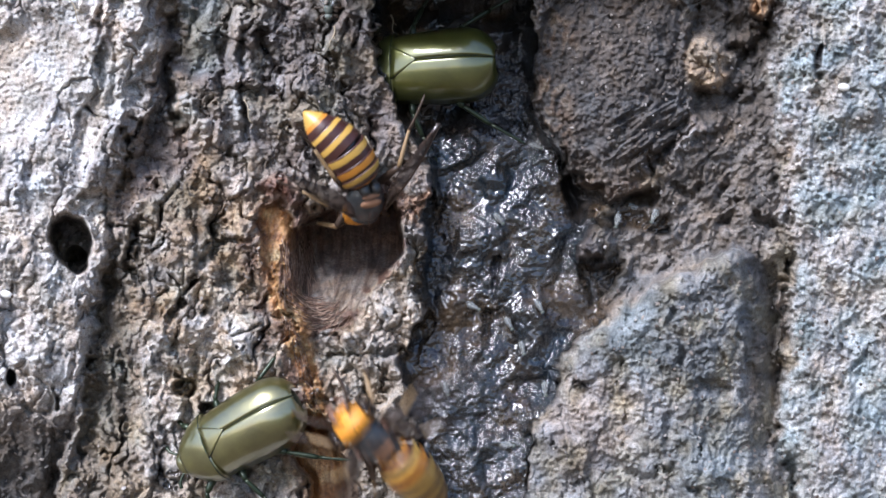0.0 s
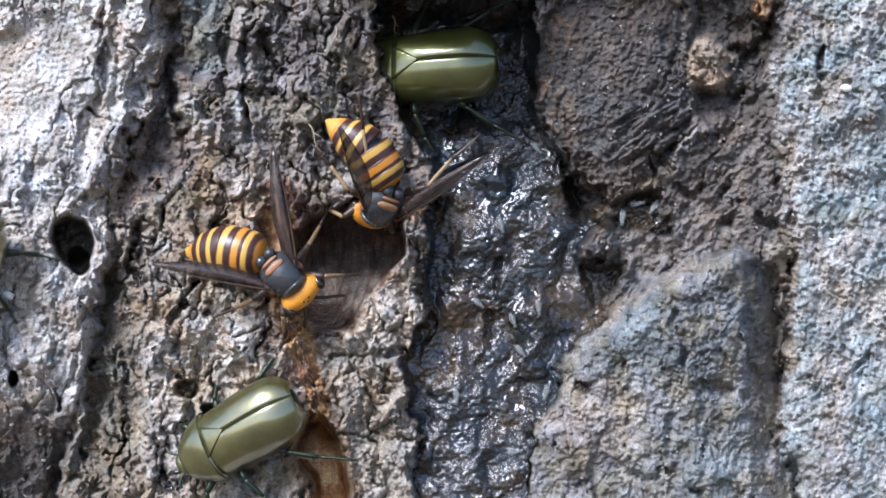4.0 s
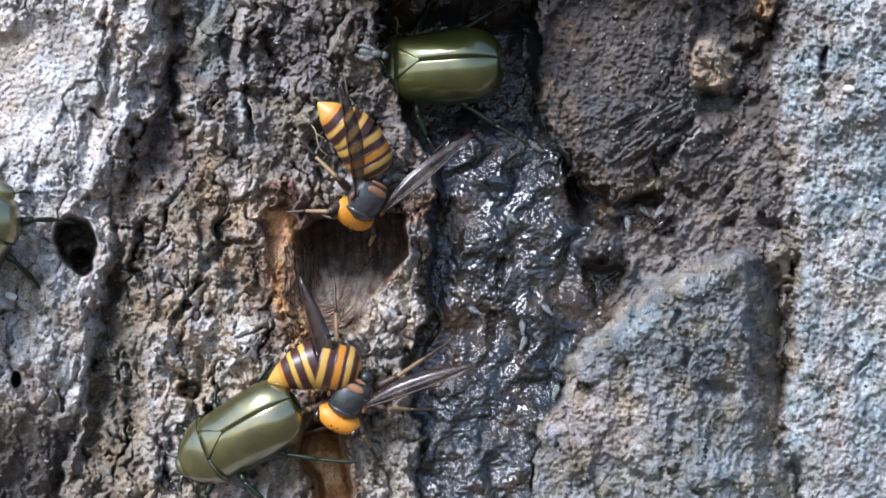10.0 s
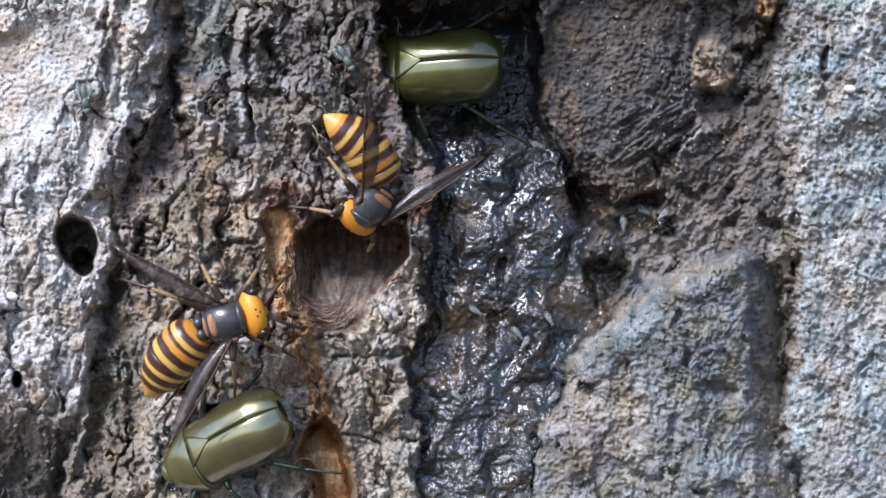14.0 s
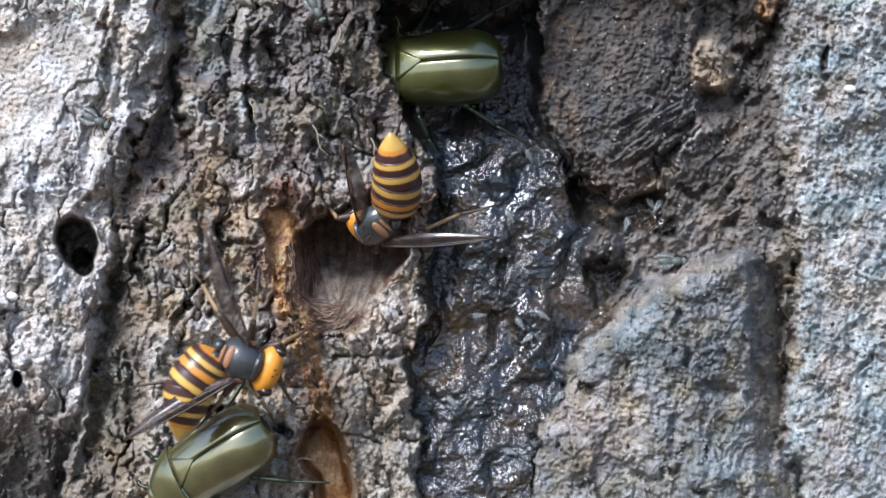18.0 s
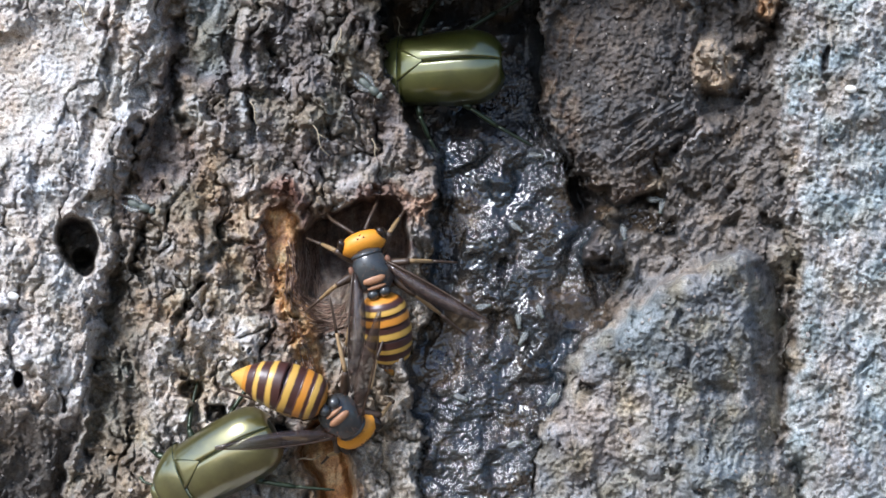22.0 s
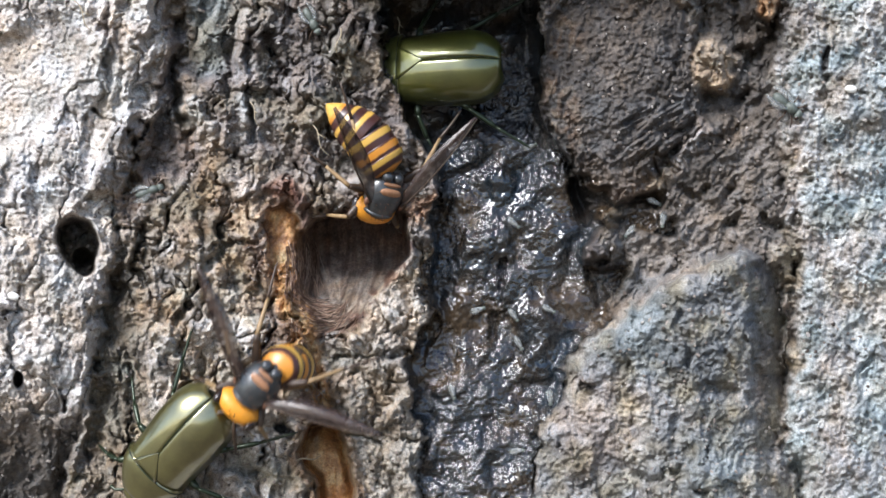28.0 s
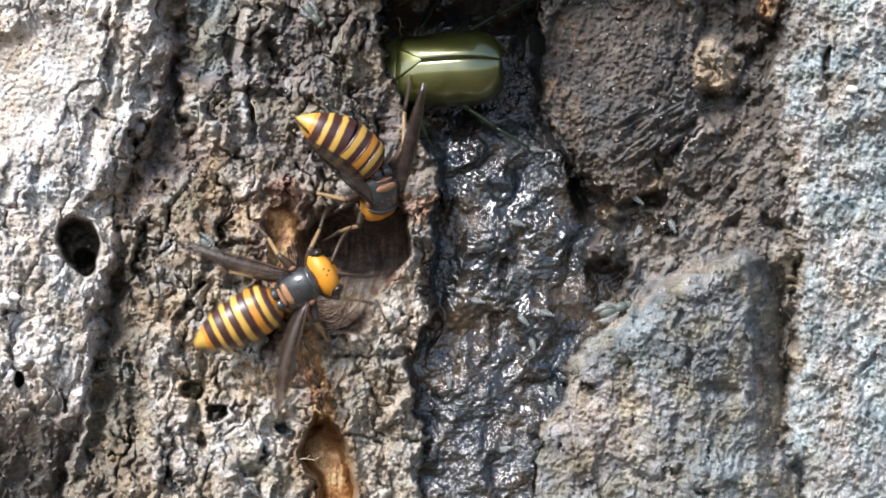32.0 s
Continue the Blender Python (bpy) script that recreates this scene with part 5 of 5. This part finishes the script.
    a3 = [(20, (625, 288), (792, 308), (880, 420), 58, N, N, 50), (20.1, (650, 400), (800, 380), (845, 505), 55, N, N, 50), (20.3, (667, 489), (808, 475), (889, 592), 50, N, N, 50),
          (20.5, (755, 501), (856, 590), (909, 705), 45, N, N, 50), (20.7, (751, 541), (851, 660), (905, 780), 50, P, N, 40, 20), (20.9, (812, 570), (832, 711), (832, 820), 55, P, N, 50, 20),
          (21, (805, 640), (765, 700), (672, 780), 60, P, N, 64, 20), (21.2, (830, 735), (745, 690), (640, 660), 58, P, N, 60, 20), (21.5, (800, 735), (695, 655), (640, 585), 50, P, N, 58, 20),
          (22, (700, 670), (672, 520), (632, 400), 50, P, N, 33, 30), (22.4, (738, 618), (645, 545), (545, 515), 55, P, N, 40, 15), (22.6, (772, 693), (675, 600), (590, 545), 55, P, N, 38, 15),
          (22.8, (684, 726), (668, 590), (640, 470), 52, P, N, 28, 20), (23, (592, 675), (652, 505), (664, 385), 50, P, N, 26, 30), (23.3, (450, 432), (600, 425), (700, 430), 46, N, N, 30, 40),
          (23.5, (512, 338), (650, 365), (660, 435), 42, N, P, 30, 68, -32)]
    a4 = [(24, (567, 245), (688, 338), (648, 415), 42, N, P, 32, 72, -32), (25, (535, 232), (670, 340), (655, 415), 42, N, P, 34, 72, -32), (25.5, (570, 218), (675, 338), (612, 420), 40, N, P, 32, 72, -32),
          (27.5, (592, 172), (705, 295), (652, 402), 40, N, P, 32, 72, -32), (28, (578, 183), (692, 308), (652, 415), 40, N, P, 32, 72, -32), (29, (563, 198), (685, 320), (622, 426), 40, N, P, 32, 72, -32),
          (30, (560, 205), (680, 325), (632, 426), 40, N, P, 28, 72, -32), (31, (553, 205), (685, 325), (652, 428), 40, N, P, 28, 72, -32), (31.5, (551, 186), (672, 300), (624, 418), 40, N, P, 30, 50),
          (32, (535, 213), (668, 300), (680, 405), 40, N, P, 28, 72, -32)]
    key_hornet(hornet_a, a1 + a2 + a3 + a4, [(20.8, 21.3)])

    b1 = [(0, (790, 900), (690, 800), (605, 735), 95, P, N, 80, 10), (0.2, (900, 1080), (800, 980), (720, 900), 95, P, N, 80, 10), (0.5, (925, 880), (845, 780), (785, 700), 95, P, N, 80, 10),
          (0.7, (286, 680), (310, 590), (330, 480), 95, P, N, 80, 10), (1, (567, 800), (515, 650), (460, 572), 135, P, N, 80, 10), (1.2, (503, 735), (456, 600), (440, 490), 130, P, N, 75, 10),
          (1.5, (480, 722), (489, 560), (492, 440), 110, P, N, 70, 15), (2, (330, 612), (452, 498), (550, 430), 55, P, N, 55, 35), (2.5, (292, 492), (440, 436), (545, 420), 50, P, N, 38),
          (3, (302, 440), (466, 430), (574, 468), 50, P, N, 34, 45), (3.5, (305, 412), (466, 432), (545, 522), 48, P, N, 34, 45), (5.5, (330, 582), (492, 562), (586, 574), 50, N, N, 32, 55),
          (6, (328, 570), (495, 556), (588, 570), 50, N, N, 32, 55), (7, (348, 615), (508, 560), (592, 600), 50, N, N, 32, 55), (8, (348, 628), (502, 574), (602, 605), 50, N, N, 32, 55),
          (8.5, (327, 469), (483, 509), (582, 560), 50, N, N, 34, 40), (9, (445, 300), (530, 445), (515, 575), 55, P, N, 20, 15), (9.5, (320, 520), (385, 570), (440, 672), 60, P, N, 40, 20)]
    b2 = [(10, (475, 672), (640, 660), (570, 800), 60, N, P, 42), (10.5, (489, 598), (615, 680), (572, 815), 60, N, P, 45), (11, (440, 595), (622, 680), (585, 820), 60, P, P, 45, 15),
          (11.5, (493, 580), (610, 680), (602, 806), 60, N, P, 45), (12, (640, 830), (540, 900), (450, 980), 60, P, N, 45), (12.3, (540, 868), (385, 820), (285, 755), 80, P, N, 40),
          (12.5, (416, 836), (392, 685), (420, 580), 150, P, N, 50), (12.7, (410, 777), (412, 620), (520, 604), 155, P, N, 45), (12.9, (412, 751), (450, 596), (466, 640), 158, N, P, 40, 30),
          (13.1, (461, 791), (405, 606), (420, 650), 158, N, P, 40, 30), (13.3, (416, 761), (368, 602), (390, 650), 150, N, P, 40, 30), (13.5, (250, 712), (360, 592), (440, 662), 125, N, N, 42),
          (14, (256, 705), (355, 582), (486, 545), 120, P, N, 45, 30), (14.5, (258, 452), (370, 560), (425, 650), 60, N, P, 40), (16.5, (489, 805), (355, 850), (241, 870), 150, P, N, 40, 40),
          (16.7, (540, 905), (385, 840), (285, 738), 150, P, N, 30, 20), (16.9, (412, 850), (300, 745), (250, 680), 155, N, N, 45, 30), (17, (425, 865), (312, 755), (256, 690), 155, N, N, 50, 30)]
    b3 = [(17.1, (445, 870), (322, 760), (277, 668), 155, P, N, 50, 30), (17.3, (440, 890), (382, 745), (352, 626), 155, P, N, 55, 20), (17.6, (443, 798), (352, 630), (372, 680), 158, N, P, 35, 30),
          (18, (316, 772), (385, 620), (508, 668), 140, N, N, 50), (18.5, (392, 690), (530, 690), (553, 822), 120, N, P, 45), (18.7, (410, 690), (530, 695), (545, 830), 110, N, P, 40),
          (19, (560, 725), (600, 780), (522, 860), 75, P, N, 60, 15), (19.2, (400, 880), (520, 900), (600, 960), 80, P, N, 50), (19.5, (300, 880), (440, 880), (545, 925), 95, P, N, 50),
          (19.65, (340, 930), (330, 1000), (240, 1080), 95, N, N, 45), (19.8, (420, 838), (250, 850), (180, 785), 140, N, N, 45), (20, (440, 925), (368, 845), (300, 735), 150, P, N, 42, 25),
          (20.2, (375, 860), (325, 750), (300, 670), 155, N, N, 50, 25), (20.5, (440, 860), (345, 720), (328, 612), 155, P, N, 60, 25), (20.7, (380, 857), (345, 710), (402, 640), 155, N, N, 55),
          (21, (348, 740), (465, 620), (570, 715), 145, N, N, 45), (21.5, (350, 690), (510, 665), (590, 785), 120, N, N, 50), (22, (408, 662), (578, 712), (652, 785), 110, N, P, 45)]
    b4 = [(22.4, (510, 675), (560, 765), (581, 868), 70, P, N, 50, 25), (22.6, (640, 835), (610, 960), (590, 1080), 60, P, N, 45), (23, (640, 930), (570, 990), (480, 1040), 60, P, N, 45),
          (23.3, (540, 1010), (420, 930), (320, 870), 80, P, N, 40), (23.7, (345, 870), (268, 795), (200, 710), 125, P, N, 40, 25), (24, (345, 910), (255, 790), (252, 660), 130, P, N, 26, 25),
          (24.5, (390, 860), (300, 770), (240, 695), 150, P, N, 40, 25), (25, (312, 875), (325, 695), (385, 585), 155, P, N, 40, 25), (25.5, (307, 870), (320, 720), (385, 608), 155, P, N, 50, 25),
          (27.5, (712, 662), (570, 690), (462, 690), 75, P, N, 55, 10), (27.7, (715, 559), (564, 632), (478, 702), 80, P, N, 55, 20), (27.9, (560, 650), (498, 625), (402, 704), 100, N, N, 60, 20),
          (28, (520, 676), (485, 651), (404, 740), 125, N, N, 60, 20), (28.1, (515, 700), (455, 704), (372, 800), 140, N, N, 60, 20), (28.3, (425, 715), (335, 830), (300, 930), 165, N, N, 50, 30),
          (28.5, (380, 730), (327, 875), (292, 985), 160, N, N, 45, 30), (28.8, (385, 812), (232, 852), (122, 872), 150, N, N, 40, 30), (29, (435, 818), (305, 860), (185, 850), 140, P, N, 45, 30), (29.3, (378, 835), (220, 850), (140, 900), 140, P, N, 40)]
    b5 = [(29.8, (418, 792), (288, 800), (180, 790), 130, P, N, 50, 25), (30, (480, 1050), (420, 945), (365, 850), 80, P, N, 45, 30), (30.5, (500, 1050), (410, 915), (325, 840), 70, P, N, 45, 30),
          (31, (480, 1100), (488, 935), (500, 822), 60, P, N, 40, 30), (31.5, (553, 830), (543, 650), (553, 528), 55, P, N, 35, 25), (32, (342, 612), (495, 530), (598, 470), 55, P, N, 45, 35)]
    key_hornet(hornet_b, b1 + b2 + b3 + b4 + b5, [(0, 1.4)])

    walk(fly_pale, crawl_rows([(0, 240, -120, 90), (10.6, 240, -120, 90), (11, 212, 10, 90), (12, 225, 100, 10), (13, 146, 176, 70), (14, 152, 178, 80), (16.5, 160, 205, 40), (17, 165, 212, 30),
                               (18, 172, 214, 25), (20, 172, 214, 25), (20.7, 200, 225, 10), (21, 275, 245, 20), (22, 250, 366, 20), (23, 310, 312, -10), (24, 226, 262, -30), (25, 250, 246, 5),
                               (28, 264, 338, -20), (29, 296, 302, 15), (30, 298, 338, 60), (30.5, 300, 345, 60), (31, 360, 438, 40), (32, 372, 440, 40)]))
    walk(fly_top, crawl_rows([(0, 590, 15, 90), (3, 590, 14, 80), (5.5, 690, 100, 70), (6, 686, 120, 80), (9, 684, 120, 80), (10, 662, 96, 10), (11, 664, 92, 80), (12, 668, 96, 75), (13, 672, 96, 75),
                              (14, 612, 105, 60), (17, 620, 95, 60), (18, 560, 20, 60), (20, 640, 60, 60), (21, 660, 150, 80), (22, 655, 158, 40), (23, 640, 92, 5), (25, 610, 50, 10), (27.5, 600, 30, 40),
                              (28, 550, 40, 60), (29, 552, 75, 80), (30, 552, 75, 80), (31, 545, 96, 60), (32, 552, 30, 50)]))
    walk(fly_slope, crawl_rows([(0, 1180, -140, 90), (13, 1180, -140, 90), (16.5, 1195, 440, -60), (17, 1194, 442, -60), (18, 1188, 462, 0), (19, 1170, 436, 0), (19.5, 1180, 410, 0), (20, 1195, 405, 20),
                                (20.5, 1240, 300, -60), (21.2, 1300, -140, -80), (32, 1300, -140, -80)]))
    walk(fly_right, crawl_rows([(0, 1420, -140, 90), (26, 1420, -140, 90), (27.5, 1390, 185, 40), (28, 1388, 188, 40), (29, 1354, 308, -30), (30, 1155, 434, -60), (30.4, 1110, 520, -60), (31, 1080, 540, -20), (32, 1085, 545, -20)]))
    spots = [(955, 262, 20), (797, 690, 70), (932, 618, 75), (905, 790, 10), (1100, 393, 100), (908, 575, 60), (962, 545, 60), (1165, 385, 110), (972, 690, 80), (890, 390, 50), (845, 545, 30), (1130, 370, 15)]
    rng = random.Random(11)
    for ob, (u, v, a) in zip(midges, spots):
        keys, du, dv, da = [], 0.0, 0.0, 0.0
        for t in (0, 3, 6, 9, 12, 15, 18, 21, 24, 27, 30, 32):
            keys.append((t, u + du, v + dv, a + da))
            du, dv, da = du * 0.7 + rng.uniform(-14, 14), dv * 0.7 + rng.uniform(-14, 14), da * 0.6 + rng.uniform(-35, 35)
        walk(ob, crawl_rows(keys))
    walk(beetle_sap, beetle_rows([(0, (876, 115), (634, 124), -44, 14, 8), (8, (882, 116), (640, 125), -44, 14, 8), (19, (886, 118), (644, 127), -44, 14, 8),
                                  (25.5, (888, 119), (646, 127), -44, 14, 8), (27.5, (886, 120), (646, 125), -44, 14, 10), (32, (886, 121), (646, 126), -44, 14, 10)]))
    walk(beetle_low, beetle_rows([(0, (552, 692), (300, 835), 42, 10, 22), (8, (552, 690), (296, 838), 42, 10, 22), (10.5, (550, 696), (298, 840), 42, 10, 22), (12, (550, 696), (300, 838), 42, 10, 22),
                                  (13, (534, 712), (278, 850), 42, 10, 22), (14, (528, 712), (272, 850), 42, 10, 22), (16.5, (530, 725), (276, 860), 42, 10, 22), (17, (534, 742), (280, 868), 42, 10, 22),
                                  (17.6, (512, 735), (262, 885), 42, 8, 18), (18, (498, 735), (250, 895), 50, 8, 22), (19, (508, 735), (248, 885), 42, 8, 14), (19.5, (500, 715), (250, 850), 42, 8, 14),
                                  (20, (530, 760), (285, 830), 42, 8, 14), (20.5, (512, 730), (262, 880), 42, 8, 18), (21, (502, 740), (248, 890), 42, 8, 18), (22, (510, 745), (254, 888), 42, 8, 18),
                                  (23, (504, 730), (248, 880), 42, 8, 14)] + low_later()))
    walk(beetle_side, beetle_rows([(0, (-420, 700), (-250, 480), 60, 0, 12), (3.5, (-320, 650), (-130, 450), 62, 0, 12), (4.6, (20, 470), (200, 260), 70, 0, 12), (5.5, (94, 432), (280, 208), 72, 0, 8),
                                   (8, (98, 432), (284, 210), 72, 0, 8), (8.5, (2, 465), (162, 236), 72, 0, 8), (9, (-34, 490), (118, 250), 72, 0, 8), (9.5, (-140, 560), (8, 330), 70, 0, 12),
                                   (13, (-140, 560), (8, 330), 70, 0, 12), (13.4, (-260, 640), (-110, 420), 66, 0, 12), (32, (-420, 700), (-250, 480), 60, 0, 12)]))
    walk(beetle_fall, beetle_rows([(0, (560, -420), (640, -170), 40, 0, 0), (18.3, (560, -420), (640, -170), 40, 0, 0), (18.6, (580, -130), (650, 95), 60, 0, 10), (18.7, (575, -60), (678, 185), 80, 0, 20),
                                   (18.9, (580, 5), (715, 215), 90, 0, 30), (19, (600, 30), (745, 270), 90, 0, 35), (19.1, (640, 90), (775, 290), 80, 0, 45), (19.3, (700, 230), (850, 420), 30, 0, 60),
                                   (19.5, (770, 250), (890, 410), 10, 0, 60), (19.7, (800, 270), (905, 400), 0, 0, 50), (19.9, (770, 540), (745, 370), -10, 0, 80), (20.1, (745, 690), (728, 450), -15, 0, 110),
                                   (20.3, (790, 730), (755, 490), -15, 0, 120), (20.5, (790, 885), (815, 670), -15, 0, 70), (20.7, (770, 960), (810, 740), -10, 0, 30), (20.9, (790, 1250), (830, 1010), 10, 0, 0),
                                   (32, (840, 1300), (830, 1060), 10, 0, 0)]))


def low_later():
    return [(23.7, (490, 725), (262, 880), 50, 10, 16), (24, (470, 710), (262, 890), 50, 20, 18), (25, (458, 720), (240, 900), 42, 10, 18), (25.5, (446, 735), (240, 905), 42, 10, 18),
            (27.5, (458, 690), (240, 890), 42, 8, 18), (28, (410, 680), (212, 900), 50, 10, 12), (28.3, (440, 690), (250, 880), 50, 14, 14), (29, (436, 700), (255, 860), 50, 20, 14),
            (29.5, (424, 700), (220, 860), 42, 10, 22), (30, (500, 815), (340, 1010), 42, 10, 22), (30.5, (490, 920), (350, 1130), 45, 10, 22), (32, (470, 1080), (360, 1300), 40, 10, 22)]


beetle_sap.scale = beetle_side.scale = (0.95, 0.95, 0.95)
beetle_low.scale = (0.9, 0.9, 0.9)
motions()
